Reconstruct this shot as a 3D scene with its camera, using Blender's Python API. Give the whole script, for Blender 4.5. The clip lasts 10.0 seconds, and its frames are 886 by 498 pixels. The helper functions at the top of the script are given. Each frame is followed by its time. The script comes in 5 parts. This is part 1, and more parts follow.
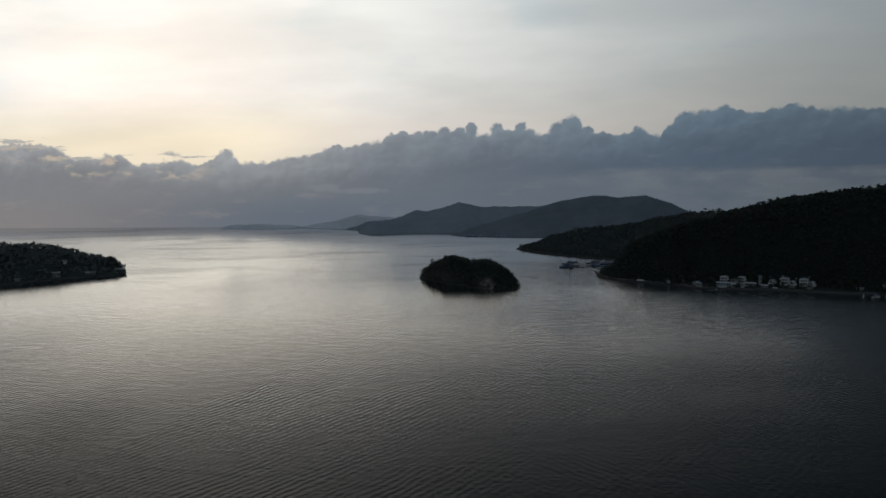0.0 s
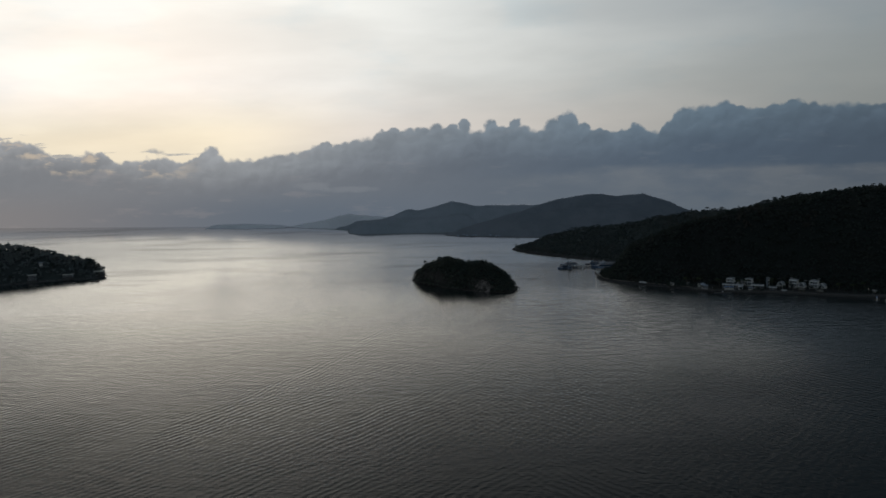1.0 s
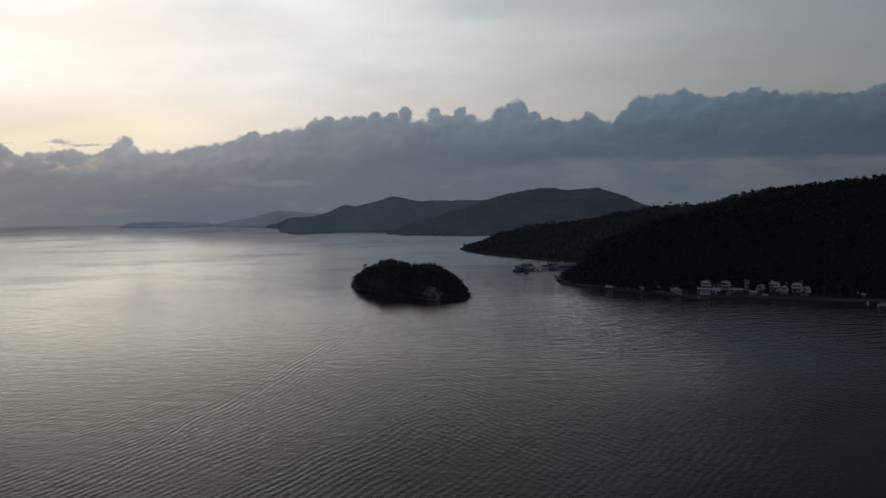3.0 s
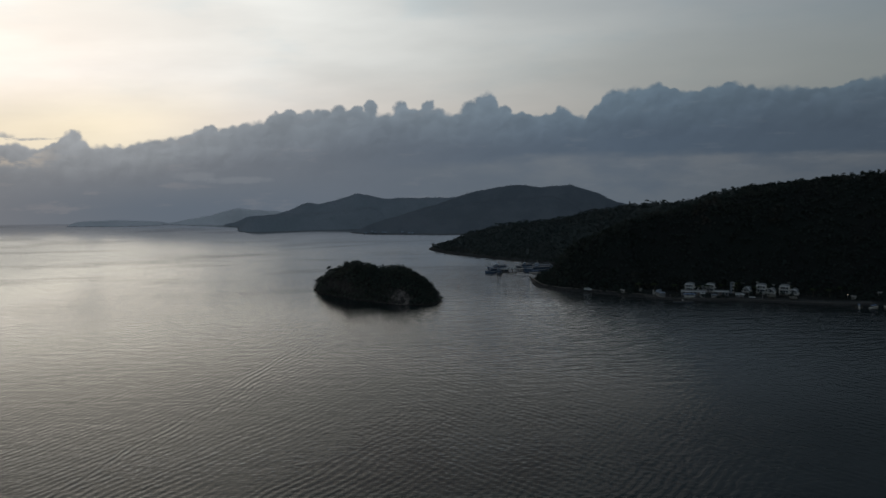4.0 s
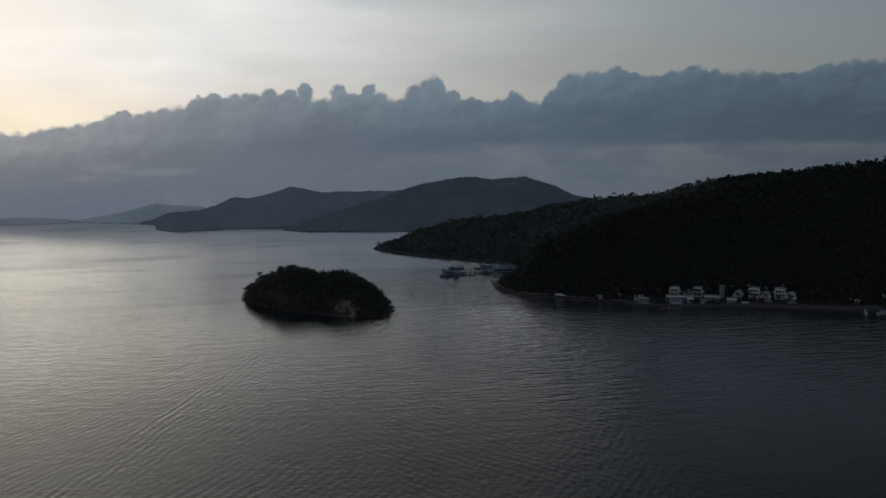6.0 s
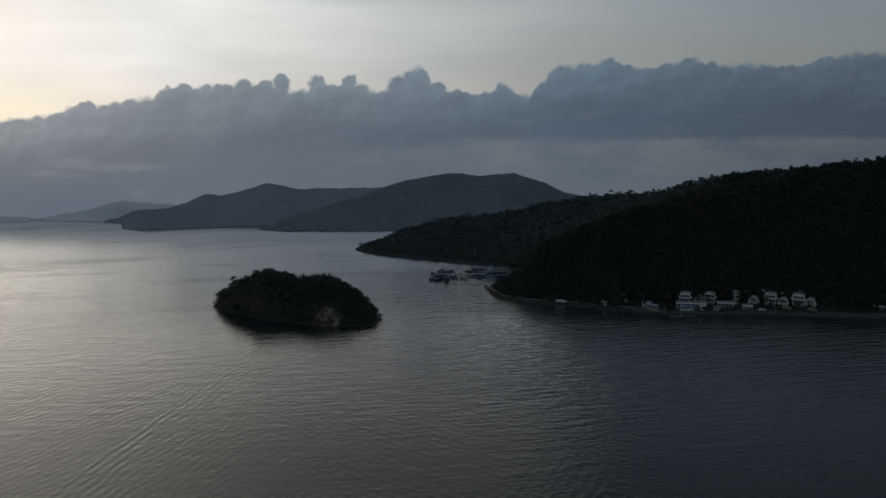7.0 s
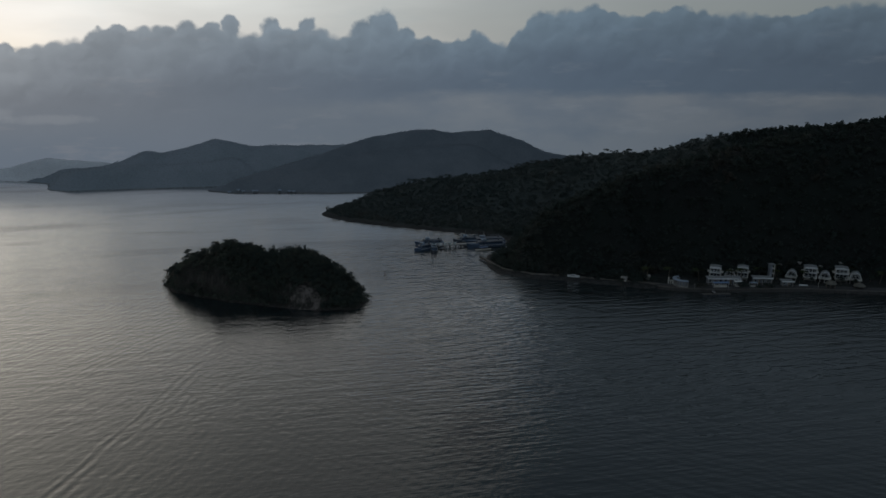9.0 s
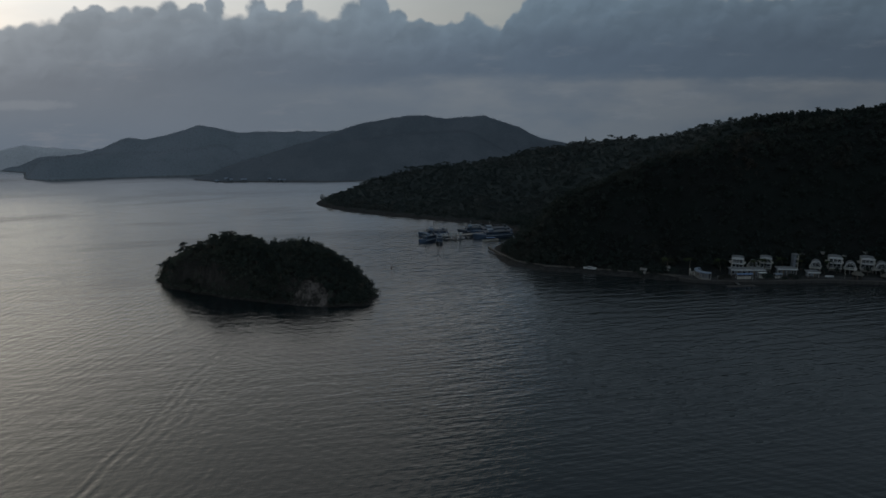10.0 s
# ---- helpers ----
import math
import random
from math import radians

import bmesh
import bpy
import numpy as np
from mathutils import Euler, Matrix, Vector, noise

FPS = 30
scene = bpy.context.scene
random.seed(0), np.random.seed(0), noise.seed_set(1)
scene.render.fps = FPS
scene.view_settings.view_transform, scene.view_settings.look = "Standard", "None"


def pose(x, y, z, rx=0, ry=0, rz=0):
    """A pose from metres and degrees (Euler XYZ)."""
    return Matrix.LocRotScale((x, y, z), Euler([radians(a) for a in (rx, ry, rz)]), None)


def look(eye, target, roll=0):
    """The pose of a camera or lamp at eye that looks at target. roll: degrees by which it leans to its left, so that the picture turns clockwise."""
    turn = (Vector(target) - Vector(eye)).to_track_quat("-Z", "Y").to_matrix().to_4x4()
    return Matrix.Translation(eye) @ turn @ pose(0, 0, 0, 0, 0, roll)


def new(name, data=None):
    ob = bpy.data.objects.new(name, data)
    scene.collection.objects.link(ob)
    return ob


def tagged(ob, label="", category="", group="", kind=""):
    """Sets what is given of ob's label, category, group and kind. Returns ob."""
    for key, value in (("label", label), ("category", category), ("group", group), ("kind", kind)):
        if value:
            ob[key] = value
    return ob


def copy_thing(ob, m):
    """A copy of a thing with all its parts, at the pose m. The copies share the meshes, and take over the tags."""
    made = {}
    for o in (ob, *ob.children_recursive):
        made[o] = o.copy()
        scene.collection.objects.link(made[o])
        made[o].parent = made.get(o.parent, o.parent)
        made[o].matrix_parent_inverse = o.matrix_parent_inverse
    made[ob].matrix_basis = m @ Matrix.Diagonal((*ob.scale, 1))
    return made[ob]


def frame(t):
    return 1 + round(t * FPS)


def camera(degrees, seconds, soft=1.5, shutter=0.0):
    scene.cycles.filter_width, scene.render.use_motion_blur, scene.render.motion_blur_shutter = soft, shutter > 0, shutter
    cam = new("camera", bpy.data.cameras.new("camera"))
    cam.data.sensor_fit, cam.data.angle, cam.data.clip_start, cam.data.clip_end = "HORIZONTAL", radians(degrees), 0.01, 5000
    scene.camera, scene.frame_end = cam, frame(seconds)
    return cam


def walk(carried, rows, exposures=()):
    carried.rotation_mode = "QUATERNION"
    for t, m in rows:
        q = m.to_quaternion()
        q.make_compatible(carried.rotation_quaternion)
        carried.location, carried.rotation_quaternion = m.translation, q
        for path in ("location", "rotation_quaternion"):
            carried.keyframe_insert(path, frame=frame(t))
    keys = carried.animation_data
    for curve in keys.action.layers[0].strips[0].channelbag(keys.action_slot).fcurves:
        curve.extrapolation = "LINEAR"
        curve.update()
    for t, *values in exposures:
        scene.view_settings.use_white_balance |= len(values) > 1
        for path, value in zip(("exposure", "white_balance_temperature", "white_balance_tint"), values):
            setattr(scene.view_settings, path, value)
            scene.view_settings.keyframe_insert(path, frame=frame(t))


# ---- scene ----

# ---------------------------------------------------------------- camera
cam = camera(57, 10.0)
PATH = [
    (0, look((0.00, 0.00, 129.00), (0.00, 98.71, 112.99), -1.98)),
    (0.5, look((-1.74, 12.35, 128.07), (-1.13, 111.04, 111.96), -1.99)),
    (1, look((-3.14, 27.13, 126.82), (-1.87, 125.79, 110.56), -1.98)),
    (1.5, look((-4.11, 44.94, 125.39), (-2.15, 143.55, 108.88), -1.99)),
    (2, look((-4.58, 64.02, 123.79), (-1.71, 162.57, 107.06), -1.97)),
    (2.5, look((-6.11, 81.14, 122.30), (-0.13, 179.50, 105.30), -1.84)),
    (4, look((-6.34, 130.80, 117.33), (7.04, 228.31, 99.63), -1.36)),
    (4.5, look((-5.42, 147.53, 115.53), (10.01, 244.69, 97.59), -1.30)),
    (5, look((-5.89, 164.09, 113.61), (12.49, 260.70, 95.45), -1.16)),
    (5.5, look((-6.01, 181.67, 111.90), (14.02, 277.88, 93.39), -1.11)),
    (7, look((-5.58, 237.04, 105.65), (18.62, 332.17, 86.56), -0.66)),
    (7.5, look((-6.58, 255.25, 103.67), (19.45, 349.84, 84.32), -0.44)),
    (8, look((-8.49, 272.08, 101.62), (19.64, 366.02, 82.05), -0.13)),
    (8.5, look((-11.24, 287.46, 99.55), (18.49, 380.44, 77.81), 0.06)),
    (9, look((-14.03, 301.08, 97.38), (17.07, 393.06, 73.47), 0.21)),
    (9.5, look((-17.89, 313.22, 95.71), (14.69, 404.32, 70.41), 0.37)),
    (10, look((-21.88, 322.85, 94.51), (11.98, 413.46, 69.14), 0.35)),
]
EXPOSURES = [(0, 0.0), (8.5, 0.05), (9.5, 0.14), (10, 0.14)]
walk(cam, PATH, EXPOSURES)


# ---------------------------------------------------------------- node helpers
class Net:
    """A short way to write node trees."""

    def __init__(self, tree):
        self.t = tree

    def add(self, kind):
        return self.t.nodes.new(kind)

    def put(self, socket, value):
        if isinstance(value, bpy.types.NodeSocket):
            self.t.links.new(value, socket)
        elif value is not None:
            socket.default_value = value

    def math(self, op, a, b=None, c=None, clamp=False):
        n = self.add("ShaderNodeMath")
        n.operation, n.use_clamp = op, clamp
        for s, v in zip(n.inputs, (a, b, c)):
            self.put(s, v)
        return n.outputs[0]

    def mix(self, f, a, b, blend="MIX"):
        n = self.add("ShaderNodeMix")
        n.data_type, n.blend_type = "RGBA", blend
        self.put(n.inputs["Factor"], f)
        self.put(n.inputs[6], (*a, 1) if isinstance(a, tuple) else a)
        self.put(n.inputs[7], (*b, 1) if isinstance(b, tuple) else b)
        return n.outputs[2]

    def noise(self, vec, scale, detail=4.0, rough=0.55):
        n = self.add("ShaderNodeTexNoise")
        self.put(n.inputs["Vector"], vec)
        n.inputs["Scale"].default_value = scale
        n.inputs["Detail"].default_value = detail
        n.inputs["Roughness"].default_value = rough
        return n.outputs["Fac"]

    def span(self, v, lo, hi, a=0.0, b=1.0, smooth=True):
        n = self.add("ShaderNodeMapRange")
        n.interpolation_type = "SMOOTHSTEP" if smooth else "LINEAR"
        for s, x in zip(n.inputs, (v, lo, hi, a, b)):
            self.put(s, x)
        return n.outputs[0]

    def mapped(self, vec, scale=(1, 1, 1), turn=0.0, loc=(0, 0, 0)):
        """vec turned by so many radians about z, then stretched and moved."""
        if turn:
            r = self.add("ShaderNodeMapping")
            self.put(r.inputs["Vector"], vec)
            r.inputs["Rotation"].default_value = (0, 0, turn)
            vec = r.outputs[0]
        n = self.add("ShaderNodeMapping")
        self.put(n.inputs["Vector"], vec)
        n.inputs["Scale"].default_value = scale
        n.inputs["Location"].default_value = loc
        return n.outputs[0]

    def place(self):
        return self.add("ShaderNodeNewGeometry").outputs["Position"]

    def xyz(self, vec):
        n = self.add("ShaderNodeSeparateXYZ")
        self.put(n.inputs[0], vec)
        return n.outputs[0], n.outputs[1], n.outputs[2]


# ---------------------------------------------------------------- sky and sun
SUN_AZ, SUN_EL = radians(-20), radians(11)
world = bpy.data.worlds.new("dusk_sky")
scene.world = world
world.use_nodes = True
w = Net(world.node_tree)
bg = world.node_tree.nodes["Background"]
ray_dir = w.add("ShaderNodeTexCoord").outputs["Generated"]
dx, dy, dz = w.xyz(ray_dir)
azim = w.math("ARCTAN2", dx, dy)
elev = w.math("ARCSINE", dz)
nishita = w.add("ShaderNodeTexSky")
nishita.sky_type = "NISHITA"
nishita.sun_disc = False
nishita.sun_elevation = radians(5)
nishita.sun_rotation = SUN_AZ
nishita.air_density, nishita.dust_density = 1.5, 3.0
# veiled glow round the hidden sun, wider along the horizon than upwards
da = w.math("DIVIDE", w.math("SUBTRACT", azim, SUN_AZ), w.span(elev, radians(9), radians(28), radians(35), radians(16)))
de = w.math("DIVIDE", w.math("SUBTRACT", elev, SUN_EL), w.span(elev, radians(11), radians(30), radians(34), radians(33)))
far2 = w.math("ADD", w.math("MULTIPLY", da, da), w.math("MULTIPLY", de, de))
glow = w.math("EXPONENT", w.math("MULTIPLY", far2, -1.0))
up = w.math("MAXIMUM", elev, 0.0)
veil = w.mix(w.span(up, 0.02, 0.13), (0.160, 0.186, 0.190), (0.150, 0.190, 0.226))
veil = w.mix(w.span(up, 0.16, 0.6), veil, (0.088, 0.112, 0.135))
behind = w.span(w.math("ABSOLUTE", azim), 0.9, 2.0, 1.0, 1.5)
veil = w.mix(1.0, veil, behind, "MULTIPLY")
low = w.span(elev, -0.02, 0.05, 1.0, 0.0)
high = w.span(elev, 0.13, 0.28)
rifts = w.span(w.noise(w.mapped(ray_dir, (2.2, 2.2, 7.0), -0.2), 2.6, 5, 0.55), 0.48, 0.7, 0.0, 0.8)
edge_tint = w.mix(w.span(azim, -0.28, -0.02), (0.96, 0.87, 0.68), (0.93, 0.86, 0.79))
glow_tint = w.mix(low, w.mix(high, w.mix(rifts, (0.92, 0.95, 0.93), (0.80, 0.89, 0.91)), (0.935, 0.89, 0.785)), edge_tint)
streak_dir = w.mapped(ray_dir, (1.6, 1.6, 7.0), 0.3)
streaks = w.span(w.noise(streak_dir, 2.4, 5, 0.5), 0.25, 0.8, 0.84, 1.15)
glow_s = w.math("MULTIPLY", glow, streaks)
sky_mix = w.mix(glow_s, veil, glow_tint)
sky_mix = w.mix(1.0, sky_mix, w.mix(0.004, (0, 0, 0), nishita.outputs[0]), "ADD")
w.put(bg.inputs["Color"], sky_mix)
bg.inputs["Strength"].default_value = 1.0

sun_data = bpy.data.lights.new("sun", "SUN")
sun_data.energy, sun_data.angle, sun_data.color = 0.3, radians(90), (1.0, 0.90, 0.78)
sun = new("sun", sun_data)
sun.matrix_world = look((300 * math.sin(SUN_AZ), 300 * math.cos(SUN_AZ), 60), (0, 0, 0))


# ---------------------------------------------------------------- materials
def material(name, col, rough=0.85, other=None, scale=0.5, fine=6.0, bump=0.3, metal=0.0, depth=0.05):
    """A surface of two colours mixed by noise at two scales, with fine relief."""
    m = bpy.data.materials.new(name)
    m.use_nodes = True
    n = Net(m.node_tree)
    b = m.node_tree.nodes["Principled BSDF"]
    pos = n.place()
    other = other or tuple(c * 0.6 for c in col)
    coarse = n.span(n.noise(pos, scale, 5), 0.35, 0.7)
    grain = n.noise(pos, fine, 4)
    f = n.math("ADD", n.math("MULTIPLY", coarse, 0.7), n.math("MULTIPLY", grain, 0.3))
    n.put(b.inputs["Base Color"], n.mix(f, col, other))
    n.put(b.inputs["Roughness"], n.span(grain, 0.2, 0.8, max(rough - 0.1, 0.05), min(rough + 0.1, 1.0)))
    b.inputs["Metallic"].default_value = metal
    if bump:
        bp = n.add("ShaderNodeBump")
        bp.inputs["Strength"].default_value = bump
        bp.inputs["Distance"].default_value = depth
        n.put(bp.inputs["Height"], grain)
        n.put(b.inputs["Normal"], bp.outputs[0])
    return m


def foliage(name, col, other, third, patch, lo=0.75, hi=1.2):
    """Leaves: green to olive and withered brown in patches of trees, each clump a little different."""
    m = bpy.data.materials.new(name)
    m.use_nodes = True
    n = Net(m.node_tree)
    b = m.node_tree.nodes["Principled BSDF"]
    pos = n.place()
    island = n.add("ShaderNodeNewGeometry").outputs["Random Per Island"]
    f1 = n.span(n.noise(pos, patch, 3), 0.35, 0.65)
    f2 = n.span(n.noise(n.mapped(pos, loc=(31, 7, 0)), patch * 0.7, 3), 0.58, 0.72)
    c = n.mix(n.math("MULTIPLY", f2, 0.7), n.mix(f1, col, other), third)
    c = n.mix(1.0, c, n.mix(island, (lo, lo, lo), (hi, hi, hi)), "MULTIPLY")
    n.put(b.inputs["Base Color"], c)
    b.inputs["Roughness"].default_value = 0.75
    b.inputs["Specular IOR Level"].default_value = 0.25
    # thin leaves let light from behind through
    thin = n.add("ShaderNodeBsdfTranslucent")
    n.put(thin.inputs["Color"], c)
    mixer = n.add("ShaderNodeMixShader")
    mixer.inputs[0].default_value = 0.35
    n.put(mixer.inputs[1], b.outputs[0])
    n.put(mixer.inputs[2], thin.outputs[0])
    n.put(m.node_tree.nodes["Material Output"].inputs["Surface"], mixer.outputs[0])
    return m


def ground_mat(name, soil, grass, rock, bare=0.2, band=1.0, pale=None, haze_cover=None):
    """Hill ground: soil and scrub above, bare rock near the water and where it is steep."""
    m = bpy.data.materials.new(name)
    m.use_nodes = True
    n = Net(m.node_tree)
    b = m.node_tree.nodes["Principled BSDF"]
    pos = n.place()
    _, _, z = n.xyz(pos)
    _, _, nz = n.xyz(n.add("ShaderNodeNewGeometry").outputs["Normal"])
    big, small = n.noise(pos, 0.04, 5), n.noise(pos, 0.9, 6, 0.65)
    cover = n.mix(n.span(big, 0.4, 0.6), soil, grass)
    if haze_cover:
        # distance haze painted in: paler cover mixed over the slopes farther up the bay
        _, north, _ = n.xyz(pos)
        cover = n.mix(n.span(n.math("ADD", north, n.math("MULTIPLY", big, 30.0)), 680, 730), cover, haze_cover)
    stone = n.mix(n.span(n.noise(n.mapped(pos, (1, 1, 0.35)), 0.5, 6, 0.7), 0.35, 0.65), rock, tuple(c * 0.35 for c in rock))
    shore = n.span(n.math("ADD", z, n.math("MULTIPLY", small, -2.0)), 0.2 * band - 0.6, 1.3 * band - 0.6, 1.0, 0.0)
    steep = n.span(n.math("ADD", nz, n.math("MULTIPLY", small, 0.25)), bare, bare + 0.25, 1.0, 0.0)
    c = n.mix(n.math("MAXIMUM", shore, steep), cover, stone)
    if pale:
        # a scar of fresh pale stone round one spot of the cliff, with dark streaks running down
        away = n.add("ShaderNodeVectorMath")
        away.operation = "DISTANCE"
        n.put(away.inputs[0], pos)
        away.inputs[1].default_value = pale[:3]
        streak = n.noise(n.mapped(pos, (1, 1, 0.45)), 0.55, 7, 0.75)
        scar = n.span(n.math("ADD", away.outputs["Value"], n.math("MULTIPLY", n.math("SUBTRACT", n.noise(pos, 0.22, 4, 0.6), 0.5), 26.0)), pale[3] * 0.5, pale[3], 1.0, 0.0)
        c = n.mix(scar, c, n.mix(n.span(streak, 0.40, 0.58), (0.145, 0.124, 0.113), (0.030, 0.027, 0.024)))
    c = n.mix(1.0, c, n.mix(small, (0.65, 0.65, 0.65), (1.25, 1.25, 1.25)), "MULTIPLY")
    n.put(b.inputs["Base Color"], c)
    b.inputs["Roughness"].default_value = 0.95
    b.inputs["Specular IOR Level"].default_value = 0.2
    bp = n.add("ShaderNodeBump")
    bp.inputs["Strength"].default_value, bp.inputs["Distance"].default_value = 0.8, 0.6
    n.put(bp.inputs["Height"], small)
    n.put(b.inputs["Normal"], bp.outputs[0])
    return m


def sea_mat():
    """Dark water with a wind-ruffled glossy skin; wave heights are in metres."""
    m = bpy.data.materials.new("sea_water")
    m.use_nodes = True
    n = Net(m.node_tree)
    nodes = m.node_tree.nodes
    nodes.remove(nodes["Principled BSDF"])
    pos = n.place()
    side, along, _ = n.xyz(pos)

    def centred(vec, detail=3, rough=0.55):
        return n.math("SUBTRACT", n.noise(vec, 1.0, detail, rough), 0.5)

    def train(angle, length, amp, stretch, lo, hi):
        """Long low crests lying at so many radians from the x axis, in broken groups."""
        turned = n.mapped(pos, (1, 1, 1), -angle)
        _, across, _ = n.xyz(turned)
        bend = centred(n.mapped(pos, (0.03, 0.03, 1), 0.0, (angle * 9, 0, 0)), 3)
        phase = n.math("ADD", n.math("MULTIPLY", across, 2 * math.pi / length), n.math("MULTIPLY", bend, 16.0))
        group = n.span(n.noise(n.mapped(turned, (stretch, stretch * 2.2, 1)), 1.0, 3, 0.6), lo, hi)
        return n.math("MULTIPLY", n.math("MULTIPLY", n.math("SINE", phase), group), amp)

    # calm slicks and ruffled bands drawn out by wind and current
    bands = n.noise(n.mapped(pos, (0.0022, 0.012, 1), 0.12), 1.0, 5, 0.6)
    patches = n.noise(n.mapped(pos, (0.008, 0.014, 1), -0.3), 1.0, 3, 0.5)
    ruffle = n.math("ADD", n.math("MULTIPLY", n.span(bands, 0.40, 0.62), 0.6), n.math("MULTIPLY", patches, 0.5))
    # wind chop with crests across the bay, cross chop and ripples on top
    chop = n.math("MULTIPLY", centred(n.mapped(pos, (0.22, 0.72, 1), 0.10), 4, 0.62), 0.25)
    cross = n.math("MULTIPLY", centred(n.mapped(pos, (0.60, 0.28, 1), 0.72), 3, 0.6), 0.17)
    ripple = n.math("MULTIPLY", centred(n.mapped(pos, (1.1, 2.1, 1), 0.3), 3, 0.65), 0.075)
    h = n.math("ADD", n.math("ADD", chop, cross), ripple)
    swell = n.math("MULTIPLY", centred(n.mapped(pos, (0.10, 0.21, 1), 0.25, (5, 3, 0)), 2, 0.5), 0.34)
    h = n.math("MULTIPLY", n.math("ADD", h, swell), n.math("MULTIPLY", n.span(ruffle, 0.2, 0.9, 0.78, 1.08), n.span(along, 300, 470, 1.2, 0.44)))
    # old wakes run out over the bay: one set of crests each way
    h = n.math("ADD", h, n.math("MULTIPLY", train(0.80, 3.2, 0.048, 0.018, 0.28, 0.56), n.math("MULTIPLY", n.span(side, -60, 60, 1.0, 0.5), n.span(along, 340, 460, 1.25, 0.2))))
    h = n.math("ADD", h, n.math("MULTIPLY", train(2.25, 3.2, 0.040, 0.022, 0.30, 0.58), n.math("MULTIPLY", n.span(side, -60, 60, 0.15, 1.0), n.span(along, 340, 460, 1.25, 0.4))))
    # the front of the newest wake, crests close behind it
    fray = n.math("MULTIPLY", centred(n.mapped(pos, (0.02, 0.02, 1))), 9.0)
    front = n.math("ADD", n.math("MULTIPLY", n.math("ADD", side, 148.0), 0.898), n.math("MULTIPLY", n.math("SUBTRACT", along, 278.0), -0.44))
    front = n.math("ADD", front, fray)
    crest = n.math("SINE", n.math("MULTIPLY", front, 2.0))
    broken = n.span(n.noise(n.mapped(pos, (0.16, 0.035, 1), 0.456), 1.0, 3), 0.38, 0.66, 0.15, 1.0)
    fade = n.math("EXPONENT", n.math("MULTIPLY", n.math("MAXIMUM", front, 0.0), -0.06))
    wake = n.math("MULTIPLY", n.math("MULTIPLY", crest, broken), n.math("MULTIPLY", fade, n.math("MULTIPLY", n.span(front, -2.0, 1.5), n.span(along, 340, 480, 0.10, 0.042))))
    h = n.math("ADD", h, n.math("MULTIPLY", wake, n.span(along, 520, 620, 1.0, 0.1)))
    # short crests lying along the shore in the lee of the land
    lee_train = centred(n.mapped(pos, (0.065, 0.34, 1), 0.10), 3, 0.6)
    lee = n.math("MULTIPLY", n.span(along, 400, 520), n.math("MULTIPLY", n.span(along, 660, 760, 1.0, 0.0), n.span(side, -20, 130, 0.08, 1.0)))
    h = n.math("ADD", h, n.math("MULTIPLY", n.math("MULTIPLY", lee_train, lee), 0.9))
    bp = n.add("ShaderNodeBump")
    bp.inputs["Strength"].default_value = 1.0
    bp.inputs["Distance"].default_value = 1.0
    n.put(bp.inputs["Height"], h)
    # far out only the near sides of the waves are seen
    off_shore = n.math("SUBTRACT", n.math("SUBTRACT", 657.0, n.math("MULTIPLY", side, 0.42)), along)
    shoal = n.math("MULTIPLY", n.math("MULTIPLY", lee, n.span(side, 40, 180)), n.span(off_shore, 5, 30))
    lean = n.add("ShaderNodeCombineXYZ")
    n.put(lean.inputs[1], n.math("ADD", n.math("MULTIPLY", shoal, -0.15), n.math("ADD", n.span(along, 640, 880, -0.04, -0.20), n.span(side, -270, -150, -0.10, 0.0))))
    lean.inputs[2].default_value = 1.0
    unit = n.add("ShaderNodeVectorMath")
    unit.operation = "NORMALIZE"
    n.put(unit.inputs[0], lean.outputs[0])
    faces = n.add("ShaderNodeBump")
    faces.inputs["Strength"].default_value = 1.0
    faces.inputs["Distance"].default_value = 1.0
    n.put(faces.inputs["Height"], h)
    n.put(faces.inputs["Normal"], unit.outputs[0])
    facing = n.add("ShaderNodeLayerWeight")
    facing.inputs["Blend"].default_value = 0.5
    n.put(facing.inputs["Normal"], bp.outputs[0])
    # water shines more the flatter it is seen; cat's-paws far out are duller
    f = facing.outputs["Facing"]
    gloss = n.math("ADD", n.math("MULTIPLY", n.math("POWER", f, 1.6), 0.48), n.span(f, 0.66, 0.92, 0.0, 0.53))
    # painted brightness: reflection scaled by world y and x, dimmest over the near water
    near_dim = n.math("MULTIPLY", n.span(n.math("ADD", along, n.math("MULTIPLY", patches, 40.0)), 225, 600, 1.0, 0.0, False), n.span(side, -130, 90, 0.90, 1.0))
    gloss = n.math("MULTIPLY", gloss, n.math("MULTIPLY", n.math("SUBTRACT", 1.0, near_dim), n.span(side, -160, 40, 0.95, 1.09)))
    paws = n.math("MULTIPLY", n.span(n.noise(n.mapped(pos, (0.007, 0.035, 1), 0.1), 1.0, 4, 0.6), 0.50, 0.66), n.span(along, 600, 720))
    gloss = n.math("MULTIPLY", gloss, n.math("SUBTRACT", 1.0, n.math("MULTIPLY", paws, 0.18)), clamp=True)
    deep = n.add("ShaderNodeBsdfDiffuse")
    deep.inputs["Color"].default_value = (0.007, 0.013, 0.016, 1)
    skin = n.add("ShaderNodeBsdfGlossy")
    skin.inputs["Color"].default_value = (0.95, 0.95, 0.95, 1)
    n.put(skin.inputs["Roughness"], n.math("ADD", n.span(ruffle, 0.2, 1.0, 0.045, 0.085), n.span(along, 560, 900, 0.0, 0.12)))
    n.put(skin.inputs["Normal"], faces.outputs[0])
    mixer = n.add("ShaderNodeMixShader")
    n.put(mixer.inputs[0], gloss)
